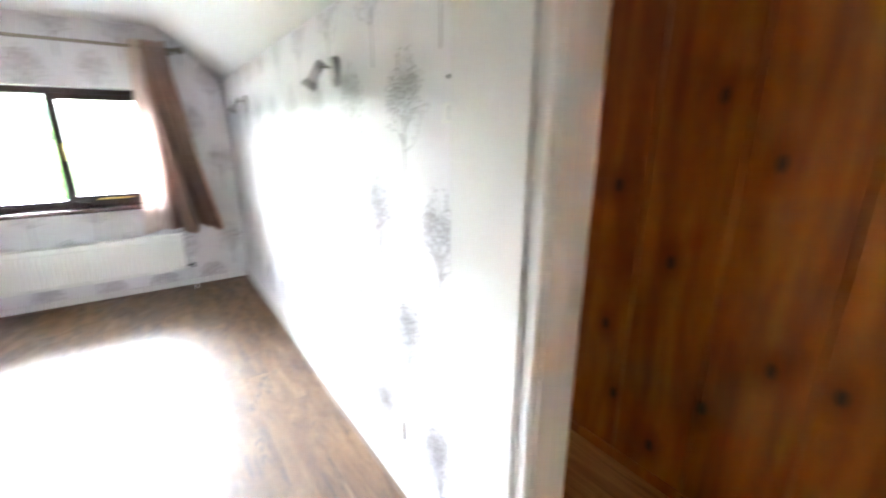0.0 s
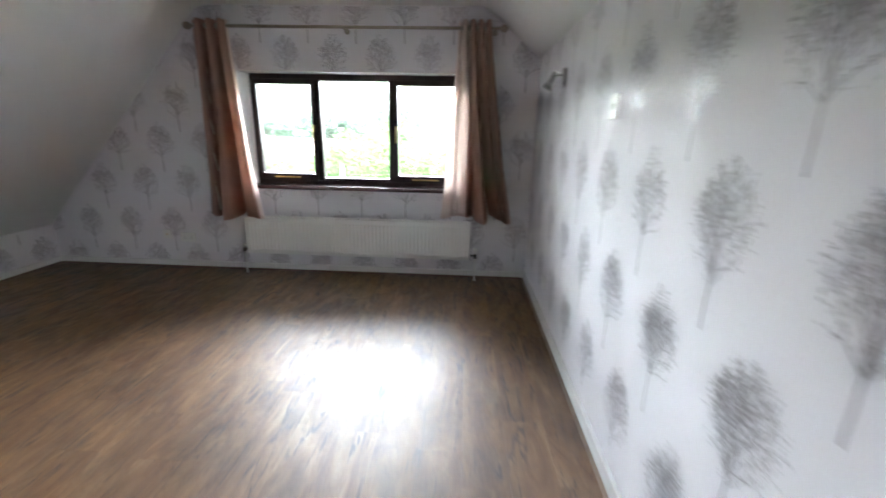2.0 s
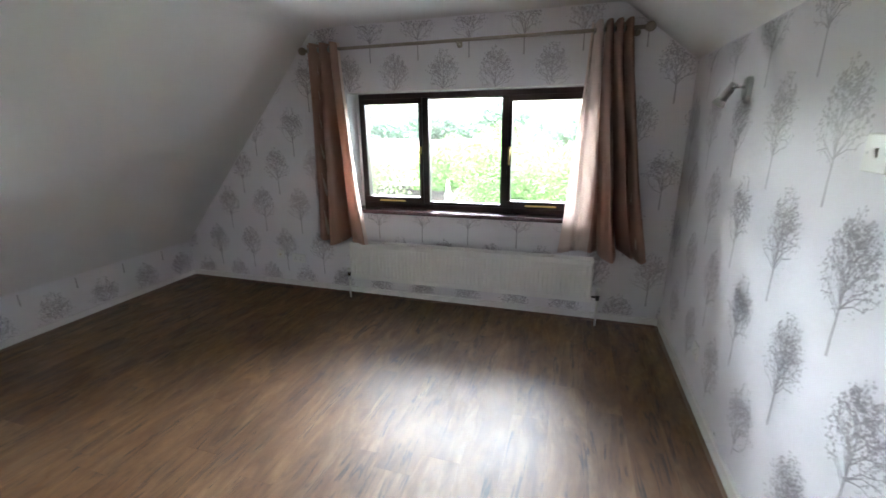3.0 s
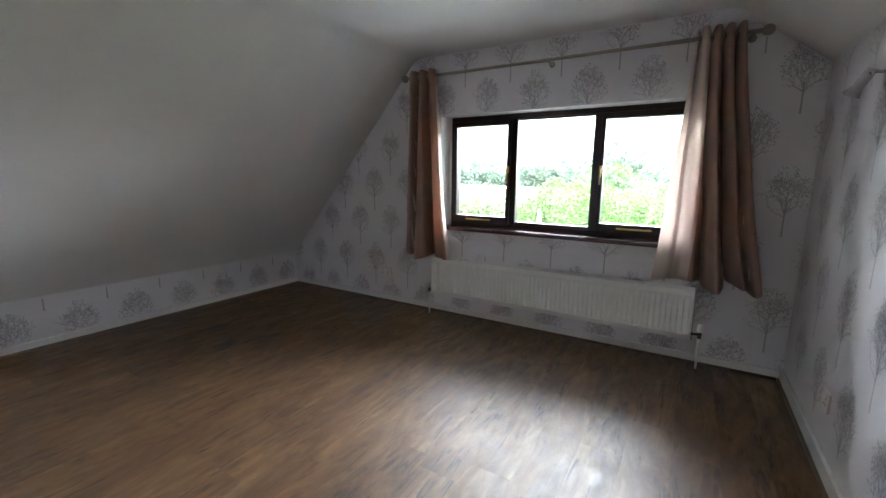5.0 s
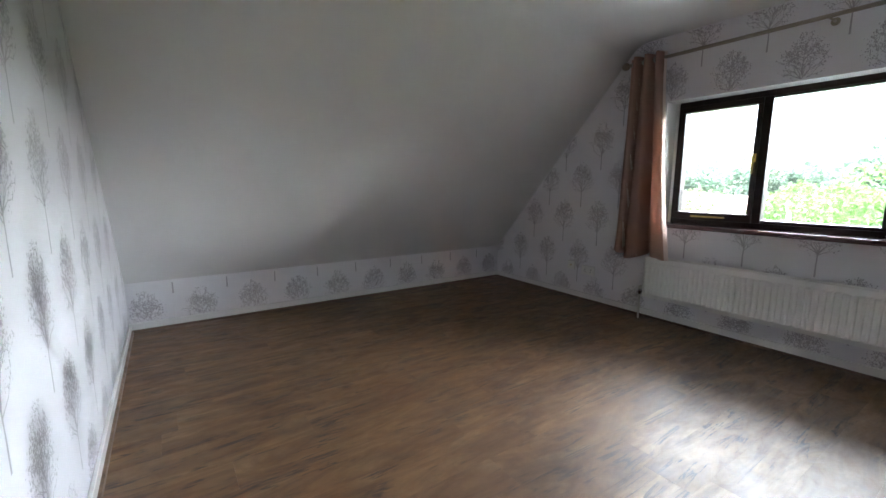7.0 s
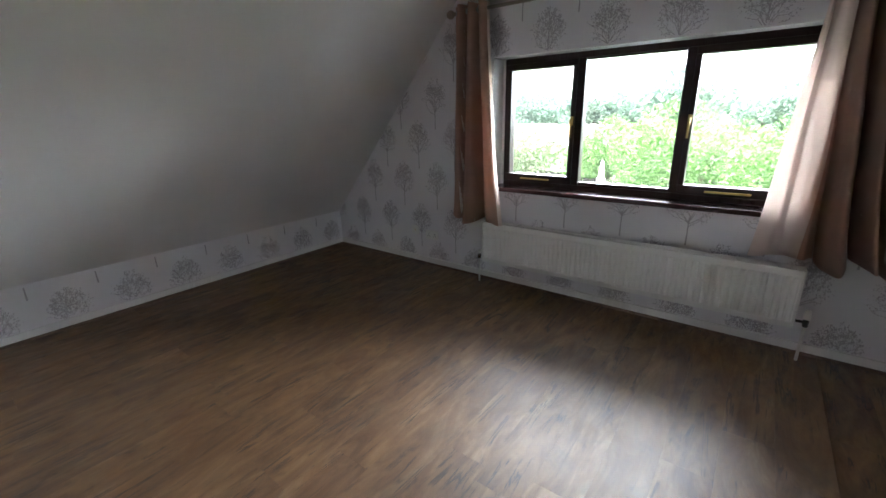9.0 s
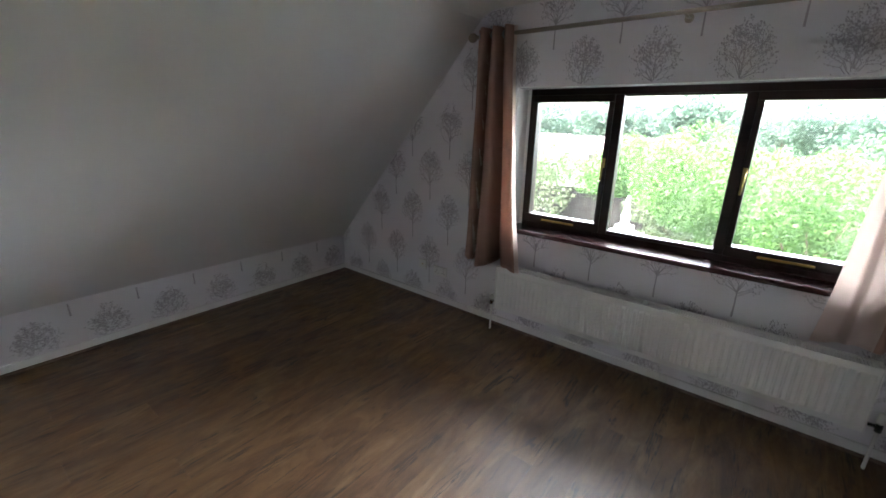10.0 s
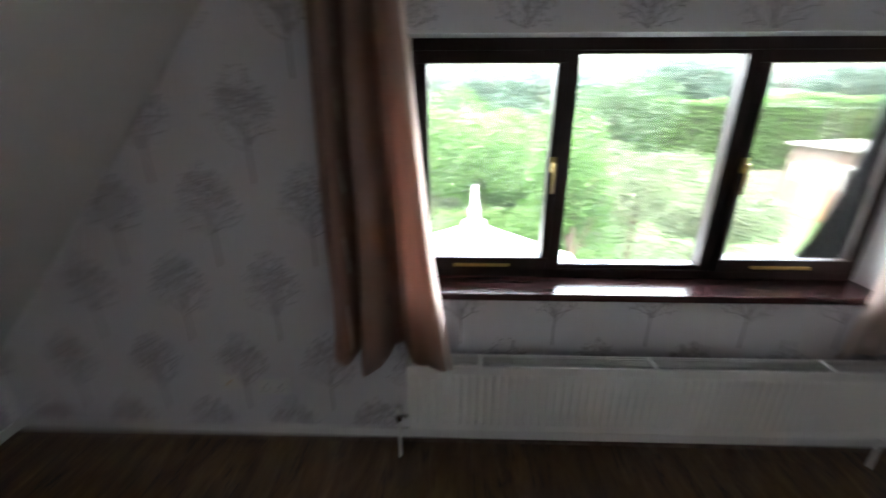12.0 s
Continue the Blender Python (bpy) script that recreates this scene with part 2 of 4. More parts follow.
OPAL = material("opal_roof_sheet", (0.7, 0.72, 0.72), 0.3)
RENDERWALL = painted("house_render", (0.6, 0.58, 0.53), 0.9, 30.0, 0.3)


# ---- mesh helpers ----
def finish(name, bm, mat, smooth=False):
    me = bpy.data.meshes.new(name)
    bmesh.ops.recalc_face_normals(bm, faces=bm.faces)
    bm.to_mesh(me)
    bm.free()
    me.materials.append(mat)
    if smooth:
        for p in me.polygons:
            p.use_smooth = True
    return me


def part(name, bm, mat, parent=None, label="", smooth=False):
    ob = new(name, finish(name, bm, mat, smooth))
    ob.parent = parent
    return tagged(ob, label=label)


def structure(name, bm, mat, label="", smooth=False):
    ob = part(name, bm, mat, None, label, smooth)
    return tagged(ob, kind="structure")


def empty(name, x, y, z, label="", category="", group="", kind=""):
    ob = new(name)
    ob.location = (x, y, z)
    return tagged(ob, label, category, group, kind)


def box(bm, x0, y0, z0, x1, y1, z1, bevel=0.0):
    r = bmesh.ops.create_cube(bm, size=1.0)
    vs = r["verts"]
    for v in vs:
        v.co = Vector((x0 + (v.co.x + 0.5) * (x1 - x0), y0 + (v.co.y + 0.5) * (y1 - y0), z0 + (v.co.z + 0.5) * (z1 - z0)))
    if bevel:
        es = list({e for v in vs for e in v.link_edges})
        bmesh.ops.bevel(bm, geom=es, offset=bevel, segments=2, affect="EDGES", profile=0.5)
    return bm


def boxed(*a, bevel=0.0):
    return box(bmesh.new(), *a, bevel=bevel)


def rod(bm, a, b, r0, r1=None, seg=16):
    a, b = Vector(a), Vector(b)
    m = Matrix.Translation((a + b) / 2) @ (b - a).to_track_quat("Z", "Y").to_matrix().to_4x4()
    bmesh.ops.create_cone(bm, cap_ends=True, segments=seg, radius1=r0, radius2=r0 if r1 is None else r1, depth=(b - a).length, matrix=m)
    return bm


def ball(bm, c, r, seg=14, scale=(1, 1, 1)):
    bmesh.ops.create_uvsphere(bm, u_segments=seg, v_segments=seg // 2 + 2, radius=r, matrix=Matrix.Translation(c) @ Matrix.Diagonal((*scale, 1)))
    return bm


def prism(bm, pts, axis, a, b):
    """A polygon in the plane across axis, thick from a to b."""
    def at(p, d):
        return (d, p[0], p[1]) if axis == "x" else (p[0], d, p[1]) if axis == "y" else (p[0], p[1], d)
    lo = [bm.verts.new(at(p, a)) for p in pts]
    hi = [bm.verts.new(at(p, b)) for p in pts]
    n = len(pts)
    bm.faces.new(lo)
    bm.faces.new(hi[::-1])
    for i in range(n):
        bm.faces.new((lo[i], hi[i], hi[(i + 1) % n], lo[(i + 1) % n]))
    return bm


# ---- the room ----
XW, XE, YN, YS = -4.485, 0.0, 5.70, 2.045
KNEE, EAST_TOP, CEIL = 0.37, 1.88, 2.25
CREASE_W, CREASE_E = -2.80, -0.47
WX0, WX1, WZ0, WZ1 = -2.53, -0.60, 0.77, 1.757
DOOR_X, DOOR_Z = -1.11, 1.99


def profile():
    """The room's ceiling line from the west knee to the east wall, its creases rounded."""
    corners = [Vector((XW, KNEE)), Vector((CREASE_W, CEIL)), Vector((CREASE_E, CEIL)), Vector((XE, EAST_TOP))]
    out = [corners[0]]
    for k, r in ((1, 0.10), (2, 0.04)):
        p, c, n = corners[k - 1], corners[k], corners[k + 1]
        a, b = c + (p - c).normalized() * r, c + (n - c).normalized() * r
        for i in range(7):
            t = i / 6
            out.append(a * (1 - t) ** 2 + c * 2 * t * (1 - t) + b * t * t)
    return [tuple(v) for v in out + [corners[3]]]


PROFILE = profile()


def top_at(x):
    for (xa, za), (xb, zb) in zip(PROFILE, PROFILE[1:]):
        if xa <= x <= xb:
            return za + (zb - za) * (x - xa) / (xb - xa)
    return KNEE


def gable(x0, x1, z0):
    """Polygon of a gable wall between two x, from z0 up to the ceiling line."""
    mid = [(x, z) for x, z in PROFILE if x0 < x < x1]
    return [(x0, z0)] + ([(x0, top_at(x0))] if top_at(x0) > z0 + 1e-4 else []) + mid + [(x1, top_at(x1)), (x1, z0)]


bm = bmesh.new()
prism(bm, gable(XW, WX0, 0.0), "y", YN, YN + 0.212)
prism(bm, gable(WX1, XE, 0.0), "y", YN, YN + 0.212)
prism(bm, gable(WX0, WX1, WZ1), "y", YN, YN + 0.212)
prism(bm, [(WX0, 0), (WX0, WZ0), (WX1, WZ0), (WX1, 0)], "y", YN, YN + 0.212)
wall_north = structure("wall_north", bm, PAPER, "white wallpaper gable wall printed with grey trees, round the window")

bm = bmesh.new()
prism(bm, gable(XW, DOOR_X, 0.0), "y", YS - 0.30, YS)
prism(bm, gable(DOOR_X, XE, DOOR_Z)[:-2] + [(-0.13, DOOR_Z)], "y", YS - 0.30, YS)
wall_south = structure("wall_south", bm, PAPER, "white wallpaper gable wall printed with grey trees, with the doorway")

wall_west = structure("wall_west", boxed(XW - 0.12, YS - 0.3, 0, XW, YN + 0.212, KNEE), PAPER, "low knee wall with grey tree wallpaper under the slope")
wall_east = structure("wall_east", boxed(XE, YS - 0.04, 0, XE + 0.16, YN + 0.212, EAST_TOP + 0.1), PAPER, "long white wall with grey tree wallpaper")

bm = bmesh.new()
outer = [(XW - 0.12, KNEE), (XW - 0.12, KNEE + 0.06), (CREASE_W - 0.1, CEIL + 0.14), (CREASE_E + 0.05, CEIL + 0.14), (XE + 0.16, EAST_TOP + 0.12), (XE + 0.16, EAST_TOP + 0.101), (XE, EAST_TOP + 0.101)]
prism(bm, PROFILE + outer[::-1], "y", YS - 0.30, YN + 0.212)
ceiling = structure("ceiling", bm, CEILING, "white painted loft ceiling sloping down on both sides")

# the landing outside the room
structure("landing_floor", boxed(-1.6, -0.3, -0.12, 0.879, YS - 0.3, -0.004), PINE_FLOOR, "orange wooden landing floor")
structure("landing_floor_east", boxed(XE + 0.16, YS - 0.30, -0.12, 0.879, 4.2, -0.004), PINE_FLOOR, "orange wooden landing floor")
structure("landing_wall_west", boxed(-1.72, -0.3, 0, -1.60, YS - 0.3, 2.3), CEILING, "plain white landing wall")
structure("landing_wall_south", boxed(-1.72, -0.42, 0, 1.2, -0.3, 2.3), CEILING, "plain white landing wall")
structure("landing_wall_north", boxed(XE + 0.16, 4.2, 0, 1.2, 4.32, 2.3), CEILING, "plain white landing wall")
structure("landing_ceiling", boxed(-1.72, -0.42, 2.3, 1.2, YS - 0.30, 2.4), CEILING, "plain white landing ceiling")
structure("landing_ceiling_east", boxed(XE + 0.16, YS - 0.30, 2.3, 1.2, 4.32, 2.4), CEILING, "plain white landing ceiling")
structure("landing_wall_infill", boxed(XE + 0.0, YS - 0.30, EAST_TOP + 0.13, XE + 0.16, 4.32, 2.3), CEILING, "plain white strip over the partition")
pine_wall = structure("pine_wall", boxed(0.88, -0.3, -0.12, 1.2, 4.2, 2.3), PINE, "varnished orange pine boarding on the landing")

# door lining
bm = boxed(XE - 0.014, 1.876, 0, XE, 2.15, EAST_TOP, bevel=0.005)
lining = structure("door_frame_lining", bm, GLOSS, "white gloss door lining with a brass keep")
structure("door_frame_reveal", boxed(XE + 0.003, 1.855, 0, XE + 0.158, YS - 0.042, EAST_TOP), GLOSS, "white gloss post at the end of the partition")
bm = boxed(XE - 0.010, 1.826, 0, XE + 0.094, 1.854, 2.0, bevel=0.008)
box(bm, XE + 0.098, 1.838, 0, XE + 0.168, 1.854, 2.0, bevel=0.006)
box(bm, XE + 0.012, 1.820, 0, XE + 0.030, 1.827, 2.0, bevel=0.003)
structure("door_architrave", bm, GLOSS, "white gloss moulded architrave")
structure("door_lining_west", boxed(DOOR_X, YS - 0.31, 0, DOOR_X + 0.025, YS + 0.01, DOOR_Z, bevel=0.003), GLOSS, "white gloss door lining")
structure("door_lining_head", boxed(DOOR_X + 0.025, YS - 0.31, DOOR_Z - 0.025, -0.14, YS + 0.01, DOOR_Z, bevel=0.003), GLOSS, "white gloss head lining")
keep = empty("strike_plate", XE - 0.001, 2.195, 1.462, "small steel keep screwed to the wallpaper beside the white door lining", "door hardware")
p = part("plate", boxed(-0.003, -0.042, -0.026, 0.0, 0.006, 0.026, bevel=0.0012), PLASTIC, keep)
part("latch_hole", boxed(-0.0046, -0.030, -0.018, -0.004, -0.024, 0.018), SATIN, keep)
plug = empty("wall_plug", XE - 0.001, 2.175, 1.55, "small dark screw hole plug in the tree wallpaper", "fixing")
part("head", rod(bmesh.new(), (0, 0, 0), (-0.003, 0, 0), 0.005), BLACK, plug)

# skirting
skirt = 0.062
structure("baseboard_north", boxed(XW, YN - 0.016, 0, XE, YN, skirt, bevel=0.003), GLOSS, "low white gloss skirting")
structure("baseboard_west", boxed(XW, YS, 0, XW + 0.016, YN - 0.016, skirt, bevel=0.003), GLOSS, "low white gloss skirting")
structure("baseboard_east", boxed(XE - 0.016, YS, 0, XE, YN - 0.016, skirt + 0.02, bevel=0.003), GLOSS, "white gloss skirting")
structure("baseboard_south", boxed(XW + 0.016, YS, 0, DOOR_X, YS + 0.016, skirt, bevel=0.003), GLOSS, "low white gloss skirting")
for nm, pts, ax, a, b in (("trim_bead_north", [(YN - 0.016, 0), (YN - 0.03, 0), (YN - 0.026, 0.009), (YN - 0.016, 0.013)], "x", XW + 0.03, XE - 0.03),
                          ("trim_bead_west", [(XW + 0.016, 0), (XW + 0.03, 0), (XW + 0.026, 0.009), (XW + 0.016, 0.013)], "y", YS + 0.016, YN - 0.016),
                          ("trim_bead_east", [(XE - 0.016, 0), (XE - 0.03, 0), (XE - 0.026, 0.009), (XE - 0.016, 0.013)], "y", YS + 0.016, YN - 0.016),
                          ("trim_bead_south", [(YS + 0.016, 0), (YS + 0.03, 0), (YS + 0.026, 0.009), (YS + 0.016, 0.013)], "x", XW + 0.03, DOOR_X)):
    structure(nm, prism(bmesh.new(), pts, ax, a, b), BEAD, "thin brown wood-effect edge beading")


# ---- wallpaper trees ----
def tree_print(seed):
    """Quads in metres of one printed tree; its trunk stands at (0, 0), its crown is 0.24 wide."""
    rnd = random.Random(seed)
    quads = []

    def stroke(x0, y0, x1, y1, w0, w1):
        dx, dy = x1 - x0, y1 - y0
        d = math.hypot(dx, dy) or 1e-6
        nx, ny = -dy / d, dx / d
        quads.append(((x0 - nx * w0, y0 - ny * w0), (x0 + nx * w0, y0 + ny * w0), (x1 + nx * w1, y1 + ny * w1), (x1 - nx * w1, y1 - ny * w1)))

    def width(y):
        q = (y - 0.105) / 0.325
        return 0.136 * math.sin(math.pi * q ** 0.86) ** 0.62 if 0 < q < 1 else 0.0

    def grow(x, y, a, length, w, level):
        steps = 2
        for _ in range(steps):
            a += rnd.uniform(-0.22, 0.22)
            x1, y1 = x + math.sin(a) * length / steps, y + math.cos(a) * length / steps
            if abs(x1) > width(y1) * rnd.uniform(0.55, 1.12):
                return
            stroke(x, y, x1, y1, w, w * 0.85)
            x, y, w = x1, y1, w * 0.85
            if level > 1:
                s = rnd.uniform(0.0024, 0.0046)
                ox, oy = rnd.uniform(-0.006, 0.006), rnd.uniform(-0.006, 0.006)
                stroke(x + ox, y + oy - s, x + ox + rnd.uniform(-s, s), y + oy + s, s * 0.75, s * 0.5)
        if level < 5:
            for da in (rnd.uniform(-0.75, -0.3), rnd.uniform(0.3, 0.75)):
                grow(x, y, a + da, length * rnd.uniform(0.66, 0.86), w * 0.8, level + 1)

    stroke(0, 0, rnd.uniform(-0.002, 0.002), 0.09, 0.0052, 0.0038)
    stroke(0, 0.09, 0, 0.175, 0.0038, 0.0034)
    stroke(0, 0.175, 0.002, 0.36, 0.0034, 0.0012)
    for a in (-0.95, -0.68, -0.42, -0.18, 0.05, 0.28, 0.5, 0.74, 0.98):
        grow(0, 0.115 + 0.04 * rnd.random(), a + rnd.uniform(-0.1, 0.1), 0.082 - 0.026 * abs(a), 0.0023, 1)
    for k in range(8):
        y = 0.19 + 0.021 * k
        grow(0, y, (1 if k % 2 else -1) * rnd.uniform(0.5, 0.95), 0.066 - 0.004 * k, 0.002, 2)
    for _ in range(250):
        y = rnd.triangular(0.115, 0.43, 0.26)
        x = width(y) * rnd.triangular(-1.12, 1.12, 0)
        s, b = rnd.uniform(0.0016, 0.0034), rnd.uniform(0, 3.14)
        stroke(x, y, x + 2.4 * s * math.cos(b), y + 2.4 * s * math.sin(b), s * 0.6, s * 0.4)
    return quads


PRINTS = [tree_print(s) for s in range(6)]


def print_on(name, parent, cells, place, inside):
    verts, faces = [], []
    for k, (u, v) in enumerate(cells):
        flip = -1 if (k * 7 + int(v * 10)) % 3 == 0 else 1
        for q in PRINTS[(k * 5 + int(v * 7)) % 6]:
            pts = [(u + flip * x, v + y) for x, y in q]
            if all(inside(*p) for p in pts):
                n = len(verts)
                verts += [place(*p) for p in pts]
                faces.append((n, n + 1, n + 2, n + 3))
    me = bpy.data.meshes.new(name)
    me.from_pydata(verts, [], faces)
    me.materials.append(INK)
    ob = new(name, me)
    ob.parent = parent
    return tagged(ob, kind="stuff", label="grey and mauve printed bare trees")


def lattice(u0, u1, v_rows, step, shift):
    return [(u0 + shift * (r % 2) + step * k, v) for r, v in enumerate(v_rows) for k in range(int((u1 - u0) / step) + 3)]


EPS = 0.0007
STEP = 0.398
print_on("tree_print", wall_north, lattice(-4.686, 0.4, (-0.19, 0.155, 0.54, 0.90, 1.245, 1.615, 1.97), STEP, STEP / 2),
         lambda u, v: (u, YN - EPS, v),
         lambda u, v: skirt < v < top_at(u) - 0.003 and XW < u < XE and not (WX0 < u < WX1 and WZ0 < v < WZ1))
print_on("tree_print", wall_east, lattice(1.62, 6.0, (-0.32, 0.065, 0.455, 0.845, 1.235, 1.62), 0.395, 0.197),
         lambda u, v: (XE - EPS, u, v), lambda u, v: skirt + 0.02 < v < EAST_TOP - 0.002 and 2.152 < u < YN)
print_on("tree_print", wall_west, lattice(1.778, 6.0, (-0.13, 0.26), 0.378, 0.187),
         lambda u, v: (XW + EPS, u, v), lambda u, v: skirt < v < KNEE - 0.002 and YS < u < YN)
print_on("tree_print", wall_south, lattice(XW - 0.1, 0.0, (-0.19, 0.165, 0.53, 0.895, 1.255, 1.62, 1.98), STEP, STEP / 2),
         lambda u, v: (u, YS + EPS, v), lambda u, v: skirt < v < top_at(u) - 0.003 and XW < u < DOOR_X)

# ---- window ----
window = empty("window_1", (WX0 + WX1) / 2, 5.87, WZ0 + 0.03, "dark woodgrain three-light window with white sky outside", "window", kind="structure")
wo = Vector(window.location)


def wpart(name, mat, *boxes, parent=window, bevel=0.0, label=""):
    b = bmesh.new()
    for c in boxes:
        x0, y0, z0, x1, y1, z1 = c
        box(b, x0 - wo.x, y0 - wo.y, z0 - wo.z, x1 - wo.x, y1 - wo.y, z1 - wo.z, bevel=bevel)
    return part(name, b, mat, parent, label)


FY0, FY1 = 5.835, 5.905
SILL_T = 0.803
FX0, FX1 = WX0 + 0.035, WX1 - 0.005
MULL = ((-1.925, -1.872), (-1.268, -1.215))
wpart("window_frame", UPVC, (FX0, FY0, SILL_T, FX1, FY1, SILL_T + 0.038), (FX0, FY0, WZ1 - 0.045, FX1, FY1, WZ1),
      (FX0, FY0, SILL_T + 0.038, FX0 + 0.03, FY1, WZ1 - 0.045), (FX1 - 0.03, FY0, SILL_T + 0.038, FX1, FY1, WZ1 - 0.045),
      (MULL[0][0], FY0, SILL_T + 0.038, MULL[0][1], FY1, WZ1 - 0.045), (MULL[1][0], FY0, SILL_T + 0.038, MULL[1][1], FY1, WZ1 - 0.045), bevel=0.004)
wpart("frame_packer", GLOSS, (WX0, FY0 + 0.02, SILL_T, FX0, FY1, WZ1), bevel=0.001)
CASES = ((FX0 + 0.030, MULL[0][0]), (MULL[1][1], FX1 - 0.030))
for x0, x1 in CASES:
    z0, z1 = SILL_T + 0.038, WZ1 - 0.045
    s = 0.031
    sash = wpart("casement", UPVC, (x0, FY0 - 0.014, z0, x1, FY1 - 0.01, z0 + 0.058), (x0, FY0 - 0.014, z1 - s - 0.012, x1, FY1 - 0.01, z1),
                 (x0, FY0 - 0.014, z0 + 0.058, x0 + s, FY1 - 0.01, z1 - s - 0.012), (x1 - s, FY0 - 0.014, z0 + 0.058, x1, FY1 - 0.01, z1 - s - 0.012), bevel=0.004)
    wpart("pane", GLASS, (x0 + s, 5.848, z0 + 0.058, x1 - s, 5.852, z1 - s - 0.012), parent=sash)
    xm = (x0 + x1) / 2 - 0.015
    wpart("vent_bar", BRASS, (xm - 0.12, FY0 - 0.024, z0 + 0.020, xm + 0.12, FY0 - 0.014, z0 + 0.032), parent=sash, bevel=0.002, label="slim brass stay bar")
    hx = x1 - 0.016 if x0 < -2 else x0 + 0.016
    hb = bmesh.new()
    zc = 1.30
    box(hb, hx - 0.010 - wo.x, FY0 - 0.022 - wo.y, zc - 0.03 - wo.z, hx + 0.010 - wo.x, FY0 - 0.014 - wo.y, zc + 0.03 - wo.z, bevel=0.003)
    rod(hb, (hx - wo.x, FY0 - 0.02 - wo.y, zc - wo.z), (hx - wo.x, FY0 - 0.045 - wo.y, zc - wo.z), 0.007)
    rod(hb, (hx - wo.x, FY0 - 0.042 - wo.y, zc + 0.01 - wo.z), (hx - wo.x, FY0 - 0.042 - wo.y, zc - 0.11 - wo.z), 0.008, 0.006)
    part("handle", hb, BRASS, sash, "brass casement handle", True)
wpart("glazing_bead", UPVC, (MULL[0][1], FY0 + 0.012, SILL_T + 0.038, MULL[1][0], FY1 - 0.006, SILL_T + 0.060), (MULL[0][1], FY0 + 0.012, WZ1 - 0.056, MULL[1][0], FY1 - 0.006, WZ1 - 0.045), bevel=0.002)
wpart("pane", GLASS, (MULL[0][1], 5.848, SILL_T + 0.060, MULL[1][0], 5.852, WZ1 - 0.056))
structure("window_sill", boxed(WX0 + 0.002, YN - 0.035, 0.772, WX1 - 0.002, YN + 0.235, SILL_T, bevel=0.004), SILLWOOD, "glossy dark mahogany window board")
reveal = bmesh.new()
box(reveal, WX0 + 0.0, YN + 0.002, SILL_T, WX0 + 0.004, FY0 + 0.02, WZ1 - 0.004)
box(reveal, WX1 - 0.004, YN + 0.002, SILL_T, WX1, FY0, WZ1 - 0.004)
box(reveal, WX0 + 0.004, YN + 0.002, WZ1 - 0.004, WX1 - 0.004, FY0 + 0.02, WZ1)
box(reveal, WX0, YN - 0.003, WZ1 - 0.002, WX1, YN + 0.002, WZ1 + 0.006)
structure("trim_reveal", reveal, GLOSS, "white painted window reveal")


